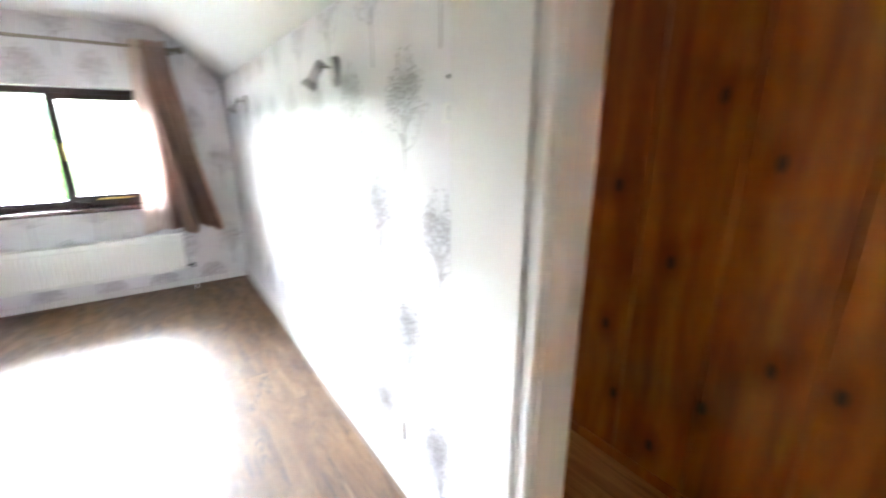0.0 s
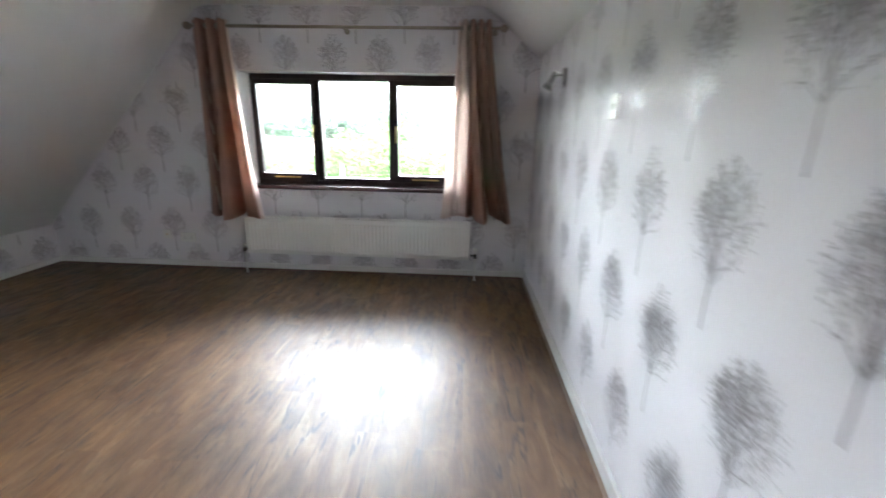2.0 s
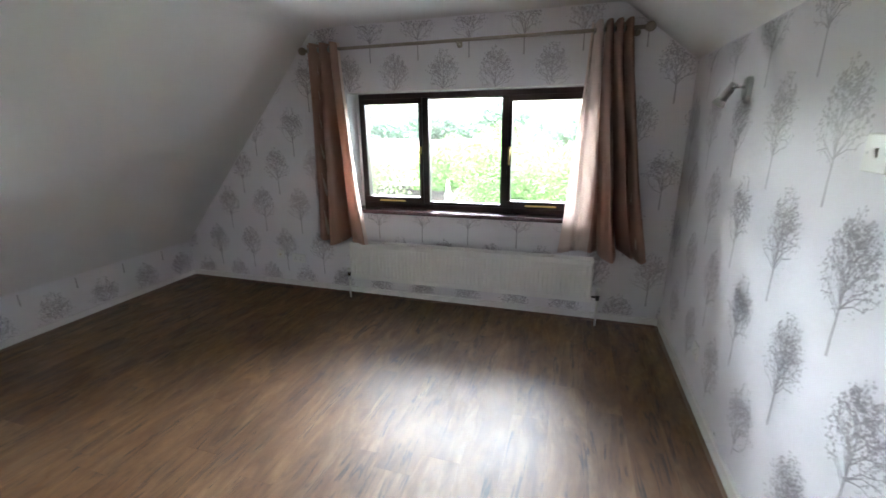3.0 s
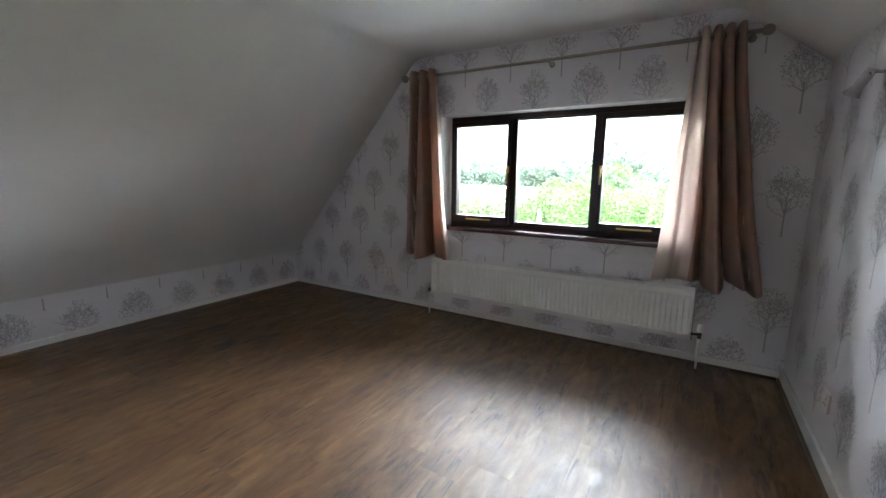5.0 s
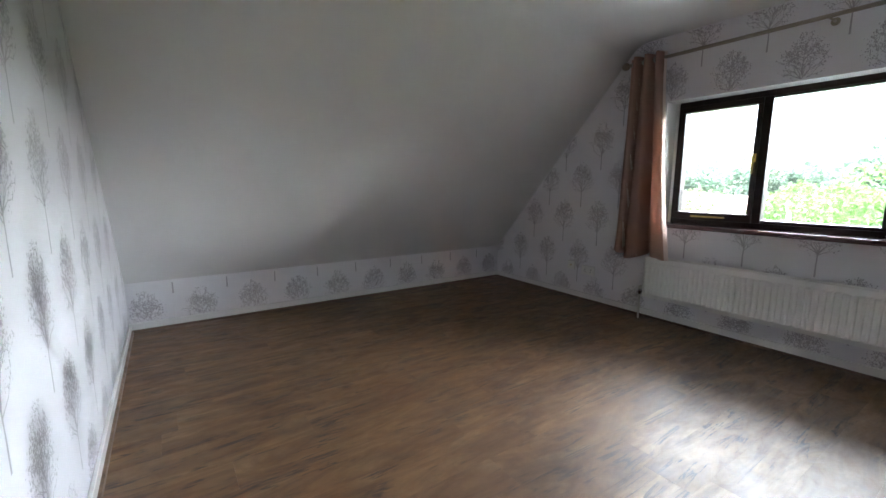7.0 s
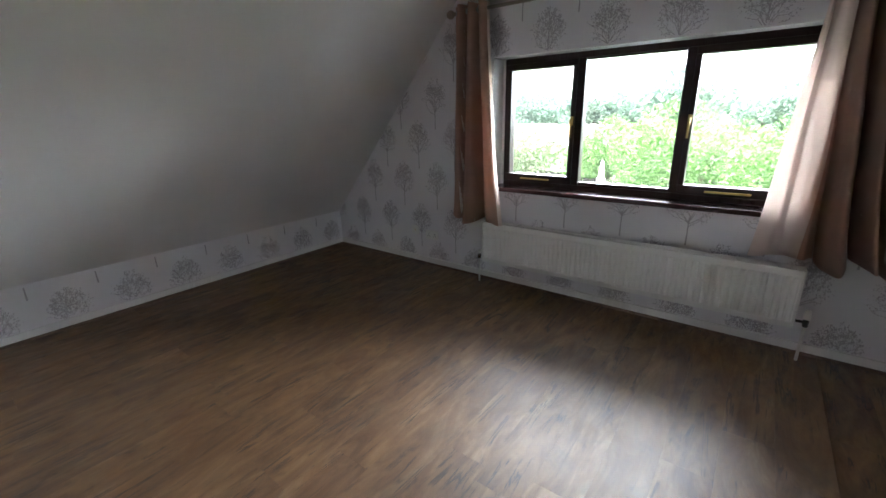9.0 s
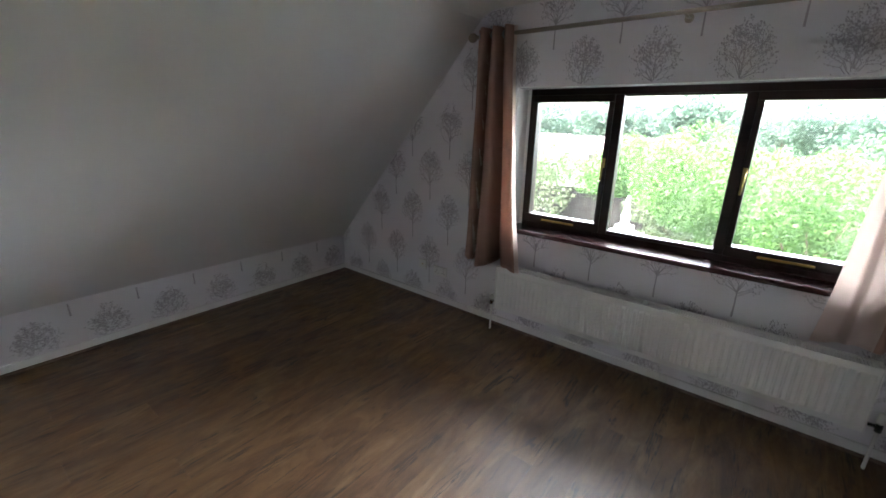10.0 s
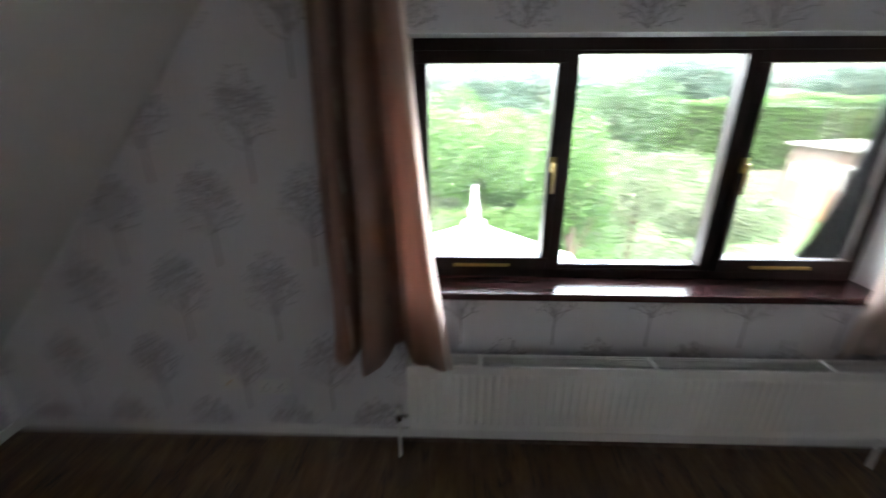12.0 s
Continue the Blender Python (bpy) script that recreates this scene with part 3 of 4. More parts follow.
# ---- radiator ----
def radiator():
    x0, x1, z0, z1, yf, yb = -2.517, -0.515, 0.205, 0.535, 5.535, 5.64
    r = empty("radiator", (x0 + x1) / 2, (yf + yb) / 2, z0, "long low white double panel radiator on the wall under the window", "radiator")
    o = Vector(r.location)
    w, h = x1 - x0, z1 - z0

    def panel(y, sign):
        """A pressed panel with upright flutes."""
        b = bmesh.new()
        n = int((w - 0.03) / 0.0333)
        pitch = (w - 0.03) / n
        xs = [(-w / 2, 0)]
        for i in range(n):
            s = -w / 2 + 0.015 + i * pitch
            xs += [(s, 0), (s + pitch * 0.22, 0.0055), (s + pitch * 0.66, 0.0055), (s + pitch * 0.88, 0)]
        xs.append((w / 2, 0))
        rows = []
        for z, k in ((0, 0), (0.028, 0), (0.042, 1), (h - 0.05, 1), (h - 0.036, 0), (h, 0)):
            rows.append([b.verts.new((x, y - o.y + sign * (d * k if k else 0), z)) for x, d in xs])
        for ra, rb in zip(rows, rows[1:]):
            for i in range(len(xs) - 1):
                b.faces.new((ra[i], ra[i + 1], rb[i + 1], rb[i]))
        ext = bmesh.ops.extrude_face_region(b, geom=list(b.faces))
        bmesh.ops.translate(b, verts=[v for v in ext["geom"] if isinstance(v, bmesh.types.BMVert)], vec=(0, -sign * 0.010, 0))
        return b
    part("front_panel", panel(yf + 0.008, -1), RADIATOR, r)
    part("back_panel", panel(yb - 0.008, 1), RADIATOR, r)
    g = bmesh.new()
    yl, yh = yf - o.y + 0.016, yb - o.y - 0.018
    for i in range(int((w - 0.04) / 0.0125)):
        x = -w / 2 + 0.02 + i * 0.0125
        box(g, x, yl, h - 0.012, x + 0.0045, yh, h - 0.008)
    box(g, -w / 2 + 0.01, yl, h - 0.016, w / 2 - 0.01, yl + 0.006, h - 0.004)
    box(g, -w / 2 + 0.01, yh - 0.006, h - 0.016, w / 2 - 0.01, yh, h - 0.004)
    tagged(part("grille", g, RADIATOR, r, "white slatted top grille"), kind="stuff")
    for x in (-0.70, 0.0, 0.70):
        part("grille_clip", boxed(x - 0.010, yl - 0.008, h - 0.006, x + 0.010, yh + 0.008, h + 0.003, bevel=0.001), RADIATOR, r)
    fins = bmesh.new()
    for i in range(150):
        x = -w / 2 + 0.03 + i * 0.0131
        box(fins, x, yl + 0.004, 0.03, x + 0.002, yh - 0.004, h - 0.03)
    tagged(part("fin", fins, FIN_SHADE, r, "convector fins coloured dark for the shade inside the radiator"), kind="stuff")
    for s in (-1, 1):
        part("side_panel", boxed(s * w / 2 - 0.004 * s - 0.004, yf - o.y, 0.01, s * w / 2 - 0.004 * s + 0.004, yb - o.y, h - 0.002, bevel=0.002), RADIATOR, r)
        v = empty("valve", s * (w / 2 + 0.05), 0, 0.0)
        v.parent = r
        vb = rod(bmesh.new(), (-s * 0.05, 0, 0.03), (0.0, 0, 0.03), 0.008)
        rod(vb, (0, 0, 0.005), (0, 0, 0.055), 0.013)
        part("valve_body", vb, BLACK if s > 0 else CHROME, v, "dark valve body" if s > 0 else "chrome valve body", True)
        cap = rod(bmesh.new(), (0, 0, 0.05), (0, 0, 0.10 if s > 0 else 0.075), 0.017, 0.014)
        part("valve_cap", cap, PLASTIC, v, "white plastic valve cap", True)
        part("pipe", rod(bmesh.new(), (0, 0, 0.01), (0, 0, -z0), 0.0075), PLASTIC, v, "white painted pipe", True)
        part("bracket", boxed(s * 0.8 - 0.02, yb - o.y, 0.08, s * 0.8 + 0.02, YN - o.y, 0.26), RADIATOR, r)
    return r


radiator()


# ---- curtains and pole ----
POLE_Y, POLE_Z = 5.605, 2.072
pole = empty("curtain_pole", -1.58, POLE_Y, POLE_Z, "slim cream curtain pole on brackets above the window", "curtain pole")
part("rod", rod(bmesh.new(), (-1.235, 0, 0), (1.235, 0, 0), 0.0125), POLE, pole, "", True)
for s in (-1, 1):
    f = ball(bmesh.new(), (s * 1.265, 0, 0), 0.030, scale=(1.1, 1, 1))
    rod(f, (s * 1.235, 0, 0), (s * 1.25, 0, 0), 0.013)
    part("finial", f, POLE, pole, "", True)
for x in (-1.20, 0.01, 1.20):
    b = rod(bmesh.new(), (x, 0, -0.014), (x, YN - POLE_Y, -0.014), 0.006)
    rod(b, (x, YN - POLE_Y - 0.008, -0.014), (x, YN - POLE_Y, -0.014), 0.022)
    box(b, x - 0.008, -0.012, -0.016, x + 0.008, 0.012, -0.008)
    part("bracket", b, POLE, pole, "", True)


def curtain(xt0, xt1, xb0, xb1, ztop, zbot, waves, seed, lining_side, power):
    rnd = random.Random(seed)
    ph = [rnd.uniform(-0.5, 0.5) for _ in range(8)]
    c = empty("curtain", (xt0 + xt1) / 2, POLE_Y, ztop, "taupe pink satin eyelet curtain, open, hanging from the pole", "curtain", "curtains at the window")
    o = Vector(c.location)
    N, M = waves * 16, 34

    def sheet(shift, edge0, edge1, thick):
        b = bmesh.new()
        grid = []
        for j in range(M + 1):
            v = j / M
            z = ztop + (zbot - ztop) * v
            row = []
            for i in range(N + 1):
                u = edge0 + (edge1 - edge0) * i / N
                e = v ** 1.25
                xa, xb = xt0 + (xb0 - xt0) * e, xt1 + (xb1 - xt1) * e
                uc, pw = min(max(u, 0.0), 1.0), 1 + (power - 1) * v
                a = (uc ** pw if lining_side < 0 else 1 - (1 - uc) ** pw) * waves * 2 * math.pi
                amp = (0.062 if lining_side > 0 else 0.072) + 0.012 * v + 0.010 * v * math.sin(3.1 * u + ph[0])
                if lining_side < 0:
                    t = min(max((u - 0.36) / 0.12, 0.0), 1.0)
                    amp *= 1 - v ** 0.3 * 0.88 * (1 - t * t * (3 - 2 * t))
                q = math.sin(a + v * (1.3 * math.sin(u * 5 + ph[1])))
                w = math.copysign(abs(q) ** 0.72, q) + 0.22 * v * math.sin(2.7 * a + ph[5] * 6)
                y = POLE_Y - 0.004 + amp * w + 0.010 * v * math.sin(a * 2 + ph[2] * 4 + 2 * v)
                x = xa + (xb - xa) * u + 0.012 * math.cos(a + ph[3]) * (0.5 + v) + 0.006 * v * math.sin(9 * v + 5 * u)
                zz = z + (0.024 * math.sin(a * 0.5 + ph[4]) + 0.008 * math.sin(a)) * v ** 8
                row.append(b.verts.new((x - o.x, y + shift - o.y, zz - o.z)))
            grid.append(row)
        for ra, rb in zip(grid, grid[1:]):
            for i in range(N):
                b.faces.new((ra[i], rb[i], rb[i + 1], ra[i + 1]))
        ext = bmesh.ops.extrude_face_region(b, geom=list(b.faces))
        bmesh.ops.translate(b, verts=[v for v in ext["geom"] if isinstance(v, bmesh.types.BMVert)], vec=(0, thick, 0))
        return b
    part("fabric", sheet(0.0, 0.0 if lining_side > 0 else 0.33, 1.0, 0.0015), CURTAIN, c, "taupe satin face", True)
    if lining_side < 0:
        part("turned_edge", sheet(-0.004, -0.04, 0.37, 0.001), EDGE, c, "turned back edge, window glow painted into its paler colour", True)
    e0, e1 = (0.02, 1.06) if lining_side > 0 else (0.35, 0.98)
    part("lining", sheet(0.006, e0, e1, 0.001), LINING, c, "pale lining showing at the window edge", True)
    for k in range(waves * 2):
        u = (k + 0.5) / (waves * 2)
        x = xt0 + (xt1 - xt0) * u
        b = bmesh.new()
        m = Matrix.Translation((x - o.x, 0, POLE_Z - ztop)) @ Matrix.Rotation(radians(90), 4, "Y")
        R, r = 0.021, 0.004
        ring = []
        for i in range(20):
            t = i / 20 * 2 * math.pi
            ring.append([b.verts.new(m @ Vector(((R + r * math.cos(s)) * math.cos(t), (R + r * math.cos(s)) * math.sin(t), r * math.sin(s)))) for s in [q / 6 * 2 * math.pi for q in range(6)]])
        for i in range(20):
            for q in range(6):
                b.faces.new((ring[i][q], ring[(i + 1) % 20][q], ring[(i + 1) % 20][(q + 1) % 6], ring[i][(q + 1) % 6]))
        part("eyelet", b, SATIN, c, "", True)
    return c


curtain(-2.80, -2.53, -2.84, -2.38, 2.115, 0.53, 3, 3, 1, 1.5)
curtain(-0.66, -0.42, -0.78, -0.20, 2.12, 0.57, 4, 8, -1, 1.7)


# ---- wall fittings ----
def spotlight(y, z):
    s = empty("wall_spotlight", XE, y, z, "chrome wall spotlight with frosted glass lamp, on the tree wallpaper", "wall light", "wall spotlights")
    pts = [(0.033 * math.cos(t), 0.026 + 0.033 * math.sin(t)) for t in [radians(15 * k) for k in range(13)]]
    pts += [(0.033 * math.cos(t), -0.020 + 0.033 * math.sin(t)) for t in [radians(180 + 15 * k) for k in range(13)]]
    b = prism(bmesh.new(), pts, "x", -0.020, 0.0)
    bmesh.ops.bevel(b, geom=[e for e in b.edges if all(v.co.x < -0.01 for v in e.verts)], offset=0.004, segments=2, affect="EDGES")
    part("back_plate", b, SATIN, s, "brushed rounded back plate")
    part("arm", rod(bmesh.new(), (-0.018, 0, 0.015), (-0.055, 0.01, 0.02), 0.006), CHROME, s, "", True)
    part("knuckle", ball(bmesh.new(), (-0.06, 0.012, 0.02), 0.013), CHROME, s, "", True)
    h = rod(bmesh.new(), (-0.056, 0.012, 0.034), (-0.086, 0.050, -0.030), 0.0175, 0.020, 24)
    part("lamp_head", h, SATIN, s, "", True)
    part("lamp_glass", rod(bmesh.new(), (-0.086, 0.050, -0.030), (-0.096, 0.062, -0.052), 0.020, 0.029, 24), FROST, s, "frosted glass end", True)
    part("pull_switch", rod(bmesh.new(), (-0.018, -0.01, -0.03), (-0.026, -0.01, -0.03), 0.008), SATIN, s, "", True)
    return s


spotlight(2.93, 1.64)
spotlight(4.74, 1.62)

sw = empty("light_switch", XE, 3.80, 1.405, "white plastic light switch on the tree wallpaper", "light switch")
part("plate", boxed(-0.010, -0.048, -0.048, 0, 0.048, 0.048, bevel=0.003), PLASTIC, sw)
part("rocker", prism(bmesh.new(), [(-0.010, -0.012), (-0.010, 0.012), (-0.017, 0.012), (-0.012, -0.012)], "y", -0.006, 0.006), PLASTIC, sw)
for s in (-1, 1):
    part("screw", rod(bmesh.new(), (-0.010, s * 0.034, 0), (-0.0108, s * 0.034, 0), 0.003), SATIN, sw)


def socket(name, m, gangs, label):
    w = 0.146 if gangs == 2 else 0.086
    s = empty(name, 0, 0, 0, label, "socket")
    part("plate", boxed(-w / 2, -0.009, -0.043, w / 2, 0, 0.043, bevel=0.003), PLASTIC, s)
    for g in range(gangs):
        cx = (g - (gangs - 1) / 2) * 0.07
        part("rocker", boxed(cx - 0.006, -0.012, 0.018, cx + 0.006, -0.009, 0.034), PLASTIC, s)
        for hx, hz, hw, hh in ((0, 0.008, 0.003, 0.005), (-0.011, -0.014, 0.005, 0.002), (0.011, -0.014, 0.005, 0.002)):
            part("pin_hole", boxed(cx + hx - hw, -0.0096, hz - hh, cx + hx + hw, -0.009, hz + hh), BLACK, s)
    s.matrix_basis = m
    return s


socket("double_socket", pose(-3.165, YN, 0.29), 2, "white double socket on the tree wallpaper above the skirting")
aer = empty("aerial_socket", -3.365, YN, 0.315, "small white aerial socket on the tree wallpaper", "socket")
part("plate", boxed(-0.043, -0.008, -0.043, 0.043, 0, 0.043, bevel=0.003), PLASTIC, aer)
part("connector", rod(bmesh.new(), (0, -0.008, 0), (0, -0.014, 0), 0.006), BRASS, aer, "brass aerial connector", True)
socket("single_socket", pose(XE, 2.50, 0.295, 0, 0, -90), 1, "white single socket on the long tree wallpaper wall")
socket("single_socket", pose(XE, 4.80, 0.295, 0, 0, -90), 1, "white single socket on the long tree wallpaper wall near the window")

# ---- outside ----
GZ = -2.7
bm = bmesh.new()
grid = []
for j in range(41):
    row = []
    for i in range(41):
        x, y = -1.5 + (i - 20) ** 3 * 0.5, 20 + (j - 20) ** 3 * 0.5
        d = math.hypot(x, y - 6)
        row.append(bm.verts.new((x, y, GZ - 0.02 * max(0, d - 20) ** 0.9 if d < 400 else GZ - 4)))
    grid.append(row)
for ra, rb in zip(grid, grid[1:]):
    for i in range(40):
        bm.faces.new((ra[i], ra[i + 1], rb[i + 1], rb[i]))
structure("ground", bm, LAWN, "green lawn and fields", True)


def leaves(name, n, radius, height, size, mat, seed, lobes=9):
    """A crown of many small leaf clumps round uneven lobes, its middle at the origin."""
    rnd = random.Random(seed)
    centres = []
    for _ in range(lobes):
        a, q = rnd.uniform(0, 6.283), rnd.uniform(0.2, 0.7)
        centres.append((Vector((math.cos(a) * q * radius, math.sin(a) * q * radius, rnd.uniform(-0.55, 0.6) * height)), rnd.uniform(0.35, 0.6)))
    verts, faces = [], []
    for _ in range(n):
        c, q = rnd.choice(centres)
        d = Vector((rnd.gauss(0, 1), rnd.gauss(0, 1), rnd.gauss(0, 1))).normalized() * q * rnd.uniform(0.55, 1.0) ** 0.5
        p = c + Vector((d.x * radius, d.y * radius, d.z * height))
        e = Euler((rnd.uniform(-1, 1), rnd.uniform(-1, 1), rnd.uniform(0, 6.28))).to_matrix()
        s = size * rnd.uniform(0.6, 1.4)
        k = len(verts)
        for lx, ly, lz in ((-0.5, 0, 0), (0, -0.32, 0.06), (0.5, 0, -0.05), (0, 0.32, 0.06)):
            verts.append(p + e @ Vector((lx * s, ly * s, lz * s)))
        faces.append((k, k + 1, k + 2, k + 3))
    me = bpy.data.meshes.new(name)
    me.from_pydata(verts, [], faces)
    me.materials.append(mat)
    return me


def trunk_mesh(h, r, seed):
    rnd = random.Random(seed)
    b = rod(bmesh.new(), (0, 0, 0), (0.05, 0, h * 0.6), r, r * 0.6, 8)
    for k in range(5):
        a = k * 1.3 + rnd.random()
        rod(b, (0.04, 0, h * (0.4 + 0.05 * k)), (math.cos(a) * h * 0.10, math.sin(a) * h * 0.10, h * (0.62 + 0.05 * k)), r * 0.3, r * 0.1, 6)
    return b


def tree(kind, x, y, z, height, radius, n, size, mat, seed, label, category="tree", group=""):
    t = empty(kind, x, y, z, label, category, group)
    part("trunk", trunk_mesh(height, max(0.05, height * 0.025), seed), BARK, t)
    crown = new("crown", leaves("crown", n, radius, height * 0.42, size, mat, seed))
    crown.parent, crown.location = t, (0, 0, height * 0.58)
    return t


tree("garden_tree", 2.0, 17.0, GZ, 4.7, 2.6, 11000, 0.12, LEAF_MID, 1, "darker green leafy garden tree beyond the lawn")
tree("garden_tree", -1.8, 13.2, GZ, 4.6, 1.75, 19000, 0.075, LEAF, 2, "bright green leafy garden tree behind the conservatory")
tree("garden_tree", -5.2, 18.3, GZ, 3.9, 1.5, 9000, 0.11, LEAF, 3, "green drooping willow like tree behind the dark fence")
tree("garden_shrub", 3.2, 13.2, GZ, 2.6, 1.6, 7000, 0.09, LEAF_PALE, 4, "pale flowering garden shrub at the lawn edge", "shrub")
tree("garden_shrub", 1.4, 15.5, GZ, 2.6, 1.8, 6000, 0.09, LEAF, 5, "rounded green garden shrub at the lawn edge", "shrub")
tree("garden_tree", -8.5, 16.5, GZ, 4.0, 2.2, 7000, 0.12, LEAF_PALE, 6, "pale green garden tree near the hedge")

tree("garden_tree", -0.5, 10.5, GZ, 3.8, 1.1, 12000, 0.070, LEAF, 21, "bright green leafy young garden tree beside the conservatory")
tree("garden_shrub", 1.3, 12.4, GZ, 3.2, 1.15, 7000, 0.07, LEAF_PALE, 22, "round pale green garden shrub over the path", "shrub")
tree("garden_shrub", -3.6, 10.2, GZ, 2.4, 1.2, 6000, 0.08, LEAF_PALE, 23, "pale weeping garden shrub behind the conservatory", "shrub")
tree("garden_shrub", -2.2, 12.0, GZ, 2.1, 1.7, 12000, 0.065, LEAF, 26, "bushy bright green garden shrub under the leafy tree", "shrub")
tree("garden_shrub", -3.3, 16.0, GZ, 2.5, 1.5, 7000, 0.09, LEAF_PALE, 27, "pale green garden shrub before the dark fence", "shrub")
tree("garden_shrub", 2.8, 11.2, GZ, 1.6, 0.9, 4500, 0.07, LEAF_PALE, 24, "low pale flowering shrub beside the path", "shrub")
tree("garden_shrub", 6.6, 19.0, GZ, 2.2, 1.5, 4500, 0.10, LEAF, 25, "rounded green shrub beside the shed", "shrub")

far = tree("woodland_tree", -20, 62, -4, 9, 5.0, 3500, 0.5, LEAF_HAZED, 11, "broad green woodland tree on the horizon, distance haze painted into its leaves", "tree", "trees on the horizon")
far_b = tree("hedge_tree", -6, 34, -3.2, 4.6, 4.2, 5000, 0.27, LEAF, 12, "mid green bushy hedgerow tree beyond the garden", "tree", "trees in the hedgerow")
rnd = random.Random(5)
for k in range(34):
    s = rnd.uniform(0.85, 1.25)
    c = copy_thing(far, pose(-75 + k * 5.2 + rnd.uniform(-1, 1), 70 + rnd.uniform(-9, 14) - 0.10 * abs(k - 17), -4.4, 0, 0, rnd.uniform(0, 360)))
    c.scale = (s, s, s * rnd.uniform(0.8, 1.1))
for k in range(16):
    s = rnd.uniform(0.85, 1.15) * (0.5 if k < 6 else 0.8)
    c = copy_thing(far_b, pose(-22 + k * 3.6, 34 + rnd.uniform(-2, 2), -3.3, 0, 0, rnd.uniform(0, 360)))
    c.scale = (s, s, s)


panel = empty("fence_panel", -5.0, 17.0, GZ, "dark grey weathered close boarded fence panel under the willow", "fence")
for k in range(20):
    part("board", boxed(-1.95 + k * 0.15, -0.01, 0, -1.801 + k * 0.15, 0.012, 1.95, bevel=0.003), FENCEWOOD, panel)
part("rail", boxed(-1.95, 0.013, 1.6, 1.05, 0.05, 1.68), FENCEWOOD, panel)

# conservatory finial, shed, fence, path
CX, CY = -2.17, 7.42


def conservatory():
    """An eight sided glazed garden room under the window, with a white finial on its roof."""
    c = empty("conservatory", CX, CY, GZ, "white plastic framed conservatory with finial, below the window", "conservatory")
    R, EAVES, APEX = 0.98, 2.78, 3.20
    pts = [(R * math.cos(radians(22.5 + 45 * k)), R * math.sin(radians(22.5 + 45 * k))) for k in range(8)]
    top = (0, 0, APEX)
    for k in range(8):
        (xa, ya), (xb, yb) = pts[k], pts[(k + 1) % 8]
        b = bmesh.new()
        lo = [b.verts.new((xa, ya, EAVES)), b.verts.new((xb, yb, EAVES)), b.verts.new(top)]
        hi = [b.verts.new((xa, ya, EAVES + 0.03)), b.verts.new((xb, yb, EAVES + 0.03)), b.verts.new((0, 0, APEX + 0.03))]
        b.faces.new(lo), b.faces.new(hi[::-1])
        for i in range(3):
            b.faces.new((lo[i], hi[i], hi[(i + 1) % 3], lo[(i + 1) % 3]))
        part("roof_panel", b, OPAL, c, "milky roof sheet")
        part("rafter", rod(bmesh.new(), (xa, ya, EAVES + 0.03), (0, 0, APEX + 0.03), 0.03, 0.025, 8), UPVC_WHITE, c)
        part("post", rod(bmesh.new(), (xa, ya, 0), (xa, ya, EAVES), 0.045, 0.045, 8), UPVC_WHITE, c)
        part("eaves_beam", rod(bmesh.new(), (xa, ya, EAVES), (xb, yb, EAVES), 0.05, 0.05, 8), UPVC_WHITE, c)
        w = part("dwarf_wall", rod(bmesh.new(), (xa * 0.98, ya * 0.98, 0.32), (xb * 0.98, yb * 0.98, 0.32), 0.3, 0.3, 4), BRICK, c, "pale brick base")
    f = rod(bmesh.new(), (0, 0, APEX + 0.02), (0, 0, APEX + 0.06), 0.10, 0.09, 16)
    rod(f, (0, 0, APEX + 0.06), (0, 0, APEX + 0.12), 0.05, 0.035, 16)
    ball(f, (0, 0, APEX + 0.15), 0.045)
    rod(f, (0, 0, APEX + 0.17), (0, 0, APEX + 0.36), 0.035, 0.010, 16)
    part("finial", f, UPVC_WHITE, c, "turned white roof finial", True)
    return c


conservatory()
structure("patio_pavement", boxed(-6.5, 6.07, GZ, 2.0, 8.9, GZ + 0.03), PAVING, "pale paved patio below the window")
structure("path_pavement", boxed(2.0, 8.4, GZ, 7.5, 9.5, GZ + 0.025), PAVING, "pale garden path")
structure("house_wall", boxed(-6.5, YN + 0.262, GZ, 3.0, YN + 0.36, -0.1), RENDERWALL, "pale rendered house wall below the window")


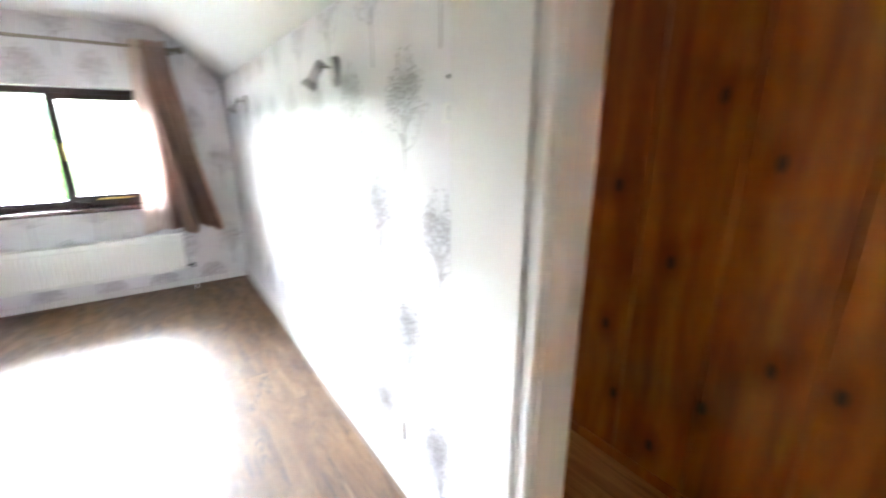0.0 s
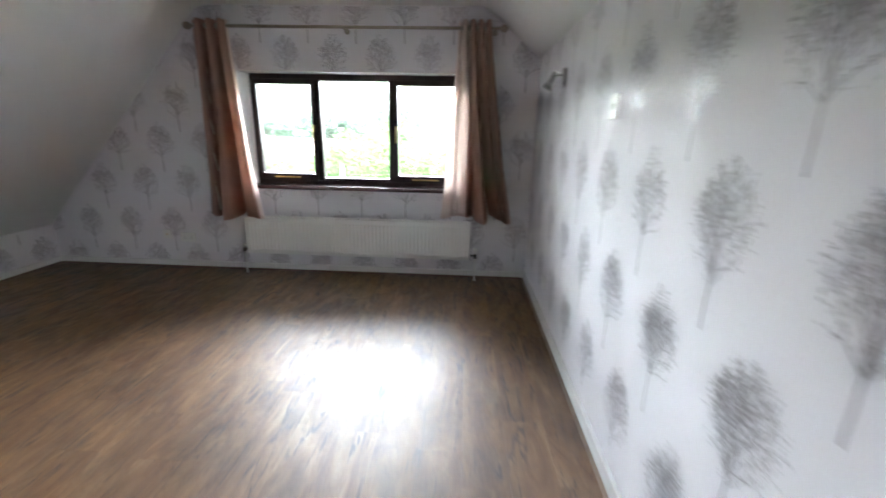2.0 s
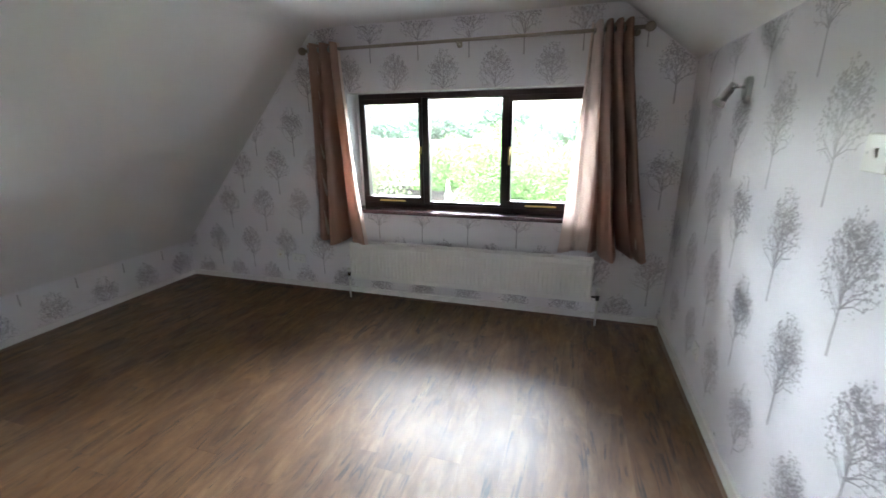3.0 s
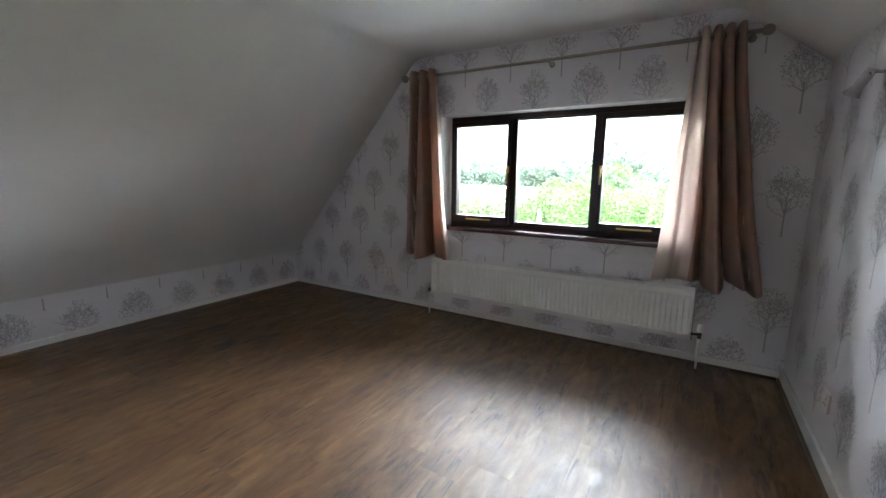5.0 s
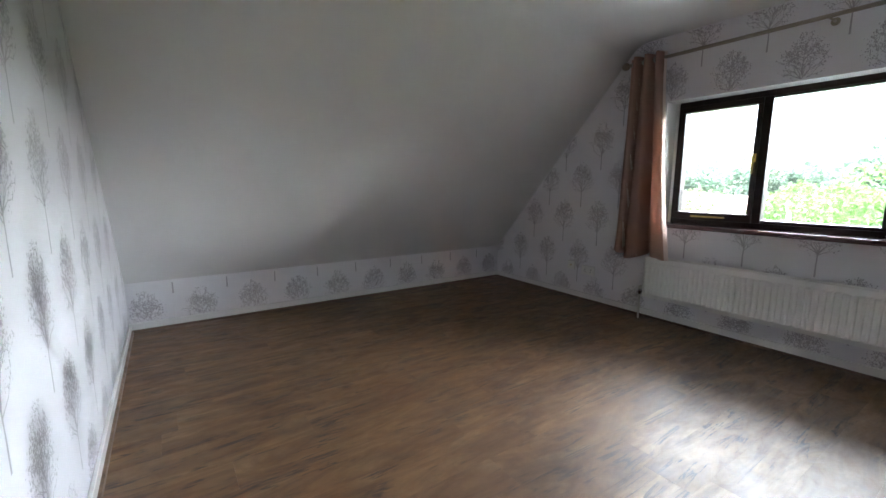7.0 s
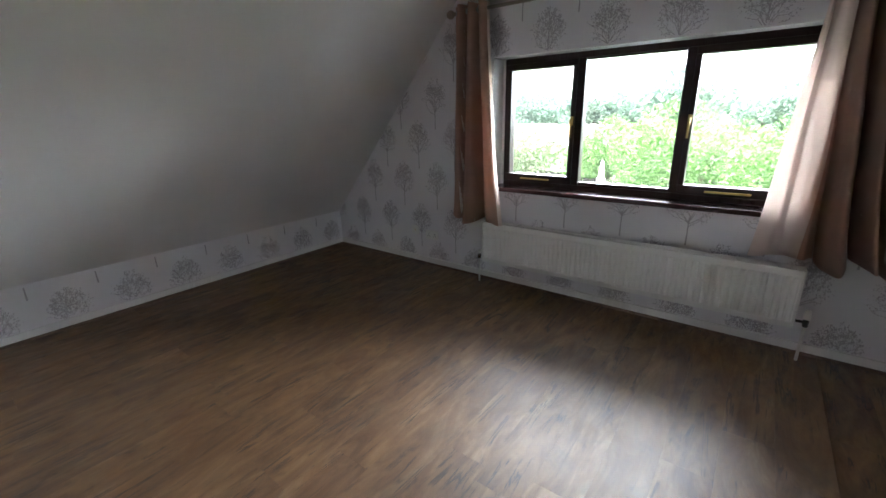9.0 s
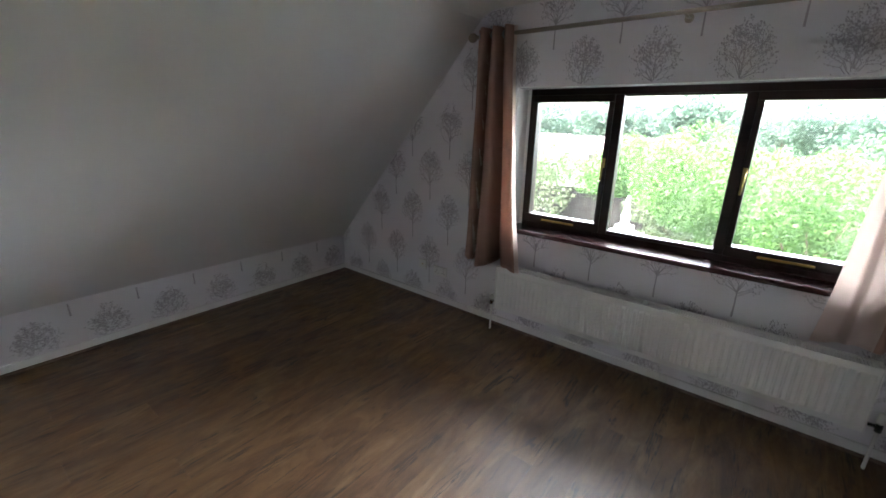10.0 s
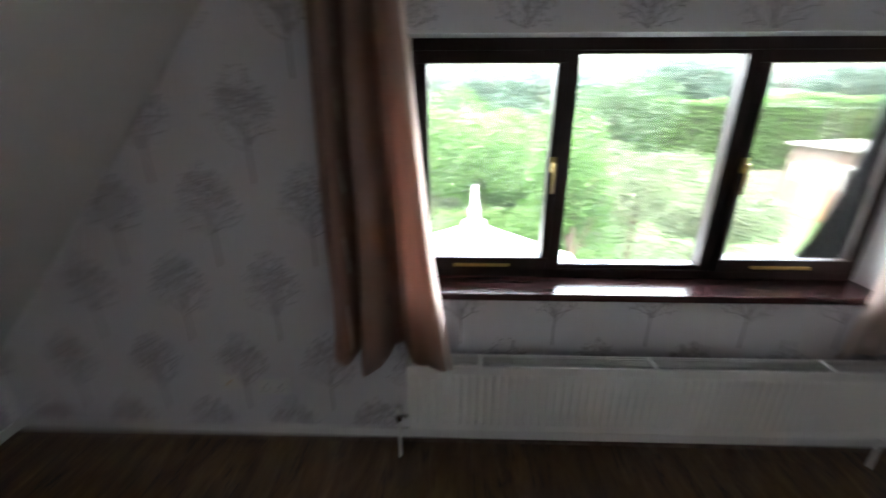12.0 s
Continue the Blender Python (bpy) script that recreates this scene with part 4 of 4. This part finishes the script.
def shed():
    s = empty("garden_shed", 10.55, 16.2, GZ, "pale brick garden shed with flat roof on the lawn", "shed")
    w, d, h = 3.0, 3.4, 2.40
    b = bmesh.new()
    box(b, 0, 0, 0, w, 0.12, h)
    box(b, 0, d - 0.12, 0, w, d, h)
    box(b, 0, 0.12, 0, 0.12, d - 0.12, h)
    box(b, w - 0.12, 0.12, 0, w, d - 0.12, h)
    part("wall", b, BRICK, s)
    part("roof", boxed(-0.15, -0.2, h, w + 0.15, d + 0.15, h + 0.09), ROOFFELT, s, "pale flat roof")
    dr = part("door", boxed(-0.03, 1.85, 0.05, 0.0, 2.65, 1.98), SHEDWOOD, s, "brown boarded door")
    part("handle", boxed(-0.06, 1.92, 0.95, -0.03, 1.98, 1.10), BLACK, dr)
    wn_ = part("window", boxed(-0.02, 1.0, 1.15, 0.0, 1.65, 1.95), GLOSS, s, "white framed shed window")
    part("pane", boxed(-0.026, 1.06, 1.21, -0.021, 1.59, 1.89), TIMBER, wn_, "dark shed window pane")
    small = part("window", boxed(-0.02, 2.80, 1.25, 0.0, 3.15, 1.80), GLOSS, s, "small white framed shed window")
    part("pane", boxed(-0.026, 2.84, 1.29, -0.021, 3.11, 1.76), OPAL, small, "milky shed window pane")
    for z in (0.45, 1.05, 1.65):
        part("ledge", boxed(-0.045, 1.87, z, -0.03, 2.63, z + 0.09), SHEDWOOD, dr)
    s.rotation_euler = (0, 0, radians(15.7))
    return s


shed()


def hedge():
    """A long clipped hedge: thousands of small leaves on a bumpy box round a plain dark core."""
    a, b = Vector((4.6, 26.8, 0)), Vector((24.0, 18.6, 0))
    h = empty("clipped_hedge", a.x, a.y, GZ - 0.1, "long tall clipped green hedge along the end of the garden", "hedge")
    run = (b - a).length
    rnd = random.Random(31)
    thick, tall = 0.9, 3.75
    verts, faces = [], []
    for _ in range(30000):
        u = rnd.uniform(0, run)
        rise = tall * (1 + 0.02 * math.sin(u * 0.9) + 0.015 * math.sin(u * 2.3)) + 0.022 * u
        if rnd.random() < 0.72:
            p = Vector((u, -thick + rnd.uniform(-0.12, 0.10) + 0.10 * math.sin(u * 1.7), rise * rnd.uniform(0.02, 1.0)))
        else:
            p = Vector((u, rnd.uniform(-thick, thick), rise + rnd.uniform(-0.12, 0.10)))
        e = Euler((rnd.uniform(-1, 1), rnd.uniform(-1, 1), rnd.uniform(0, 6.28))).to_matrix()
        q = rnd.uniform(0.09, 0.19)
        k = len(verts)
        for lx, ly, lz in ((-0.5, 0, 0), (0, -0.32, 0.06), (0.5, 0, -0.05), (0, 0.32, 0.06)):
            verts.append(p + e @ Vector((lx * q, ly * q, lz * q)))
        faces.append((k, k + 1, k + 2, k + 3))
    me = bpy.data.meshes.new("foliage")
    me.from_pydata(verts, [], faces)
    me.materials.append(LEAF)
    f = new("foliage", me)
    f.parent = h
    part("core", boxed(0, -thick + 0.15, 0, run, thick - 0.15, tall - 0.15), HEDGECORE, h, "plain dark green block inside the leaves")
    h.rotation_euler = (0, 0, math.atan2(b.y - a.y, b.x - a.x))


hedge()


def bungalow(x, y, length, turn, label):
    """A low far building: walls, pitched roof, windows."""
    b = empty("farm_building", x, y, -3.3, label, "building", "low buildings beyond the gardens")
    part("wall", boxed(0, 0, 0, length, 6.0, 2.3), RENDERWALL, b)
    part("roof", prism(bmesh.new(), [(-0.3, 2.3), (3.0, 3.45), (6.3, 2.3)], "x", -0.3, length + 0.3), ROOFTILE, b, "pale pinkish roof")
    for k in range(int(length / 3)):
        w = part("window", boxed(0.8 + k * 3, -0.03, 0.9, 2.0 + k * 3, 0.0, 1.9), UPVC_WHITE, b)
        part("pane", boxed(0.88 + k * 3, -0.04, 0.98, 1.92 + k * 3, -0.031, 1.82), TIMBER, w)
    b.rotation_euler = (0, 0, radians(turn))


bungalow(-21, 47, 12, 6, "long low farm building with pale roof, beyond the garden hedges")
bungalow(-33, 53, 10, -4, "low farm building with pale roof, beside the longer one")
low = empty("low_fence", 8.2, 22.4, GZ, "low weathered grey brown fence at the end of the lawn", "fence")
for k in range(14):
    part("board", boxed(k * 0.31, 0, 0.03, k * 0.31 + 0.295, 0.02, 0.95), LOWWOOD, low)
for k in range(4):
    part("post", boxed(k * 1.43, 0.02, 0, k * 1.43 + 0.08, 0.10, 1.0), LOWWOOD, low)
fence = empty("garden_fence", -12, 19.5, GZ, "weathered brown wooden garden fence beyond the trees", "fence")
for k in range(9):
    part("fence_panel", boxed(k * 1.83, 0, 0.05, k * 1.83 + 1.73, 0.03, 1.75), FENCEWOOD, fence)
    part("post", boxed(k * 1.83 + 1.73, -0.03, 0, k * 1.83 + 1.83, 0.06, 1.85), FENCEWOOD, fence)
beam = empty("dark_beam", -2.78, YS, 1.86, "dark stained timber at the top of the wallpapered wall under the slope", "beam")
part("timber", boxed(-0.02, 0, -0.02, 0.5, 0.05, 0.2, bevel=0.004), TIMBER, beam)

for k in range(12):
    y0 = 0.30 + k * 0.30
    b = boxed(0.866, y0 + 0.002, 0.0, 0.8795, y0 + 0.298, 2.298, bevel=0.004)
    part("board", b, PINE, pine_wall)
structure("baseboard_landing", boxed(0.852, 0.3, 0, 0.865, 3.9, 0.05, bevel=0.003), PINE, "dark varnished pine skirting")
structure("door_stop", boxed(DOOR_X + 0.026, YS - 0.20, 0, DOOR_X + 0.038, YS - 0.12, DOOR_Z - 0.03, bevel=0.002), GLOSS, "white gloss door stop")

# ---- floor planks ----
floor = structure("floor", boxed(XW, YS - 0.30, -0.10, XE, YN, -0.008), TIMBER, "wood effect laminate floor, brown and glossy, with grey streaks")
PW, PL = 0.187, 1.22
full = {}
rnd = random.Random(9)
nx = int((XE - XW) / PW) + 1
for i in range(nx):
    x0, x1 = XW + i * PW, min(XW + (i + 1) * PW, XE)
    y = YS - 0.30 - rnd.uniform(0.1, 1.1)
    while y < YN:
        y0, y1 = max(y, YS - 0.30), min(y + PL, YN)
        y += PL
        if y1 - y0 < 0.02:
            continue
        key = (round(x1 - x0, 4), round(y1 - y0, 4))
        if key not in full:
            full[key] = finish("plank", boxed(0.0001, 0.0001, -0.008, key[0] - 0.0001, key[1] - 0.0001, 0.0, bevel=0.0003), LAMINATE)
        ob = new("plank", full[key])
        ob.location = (x0, y0, 0)
        ob.parent = floor
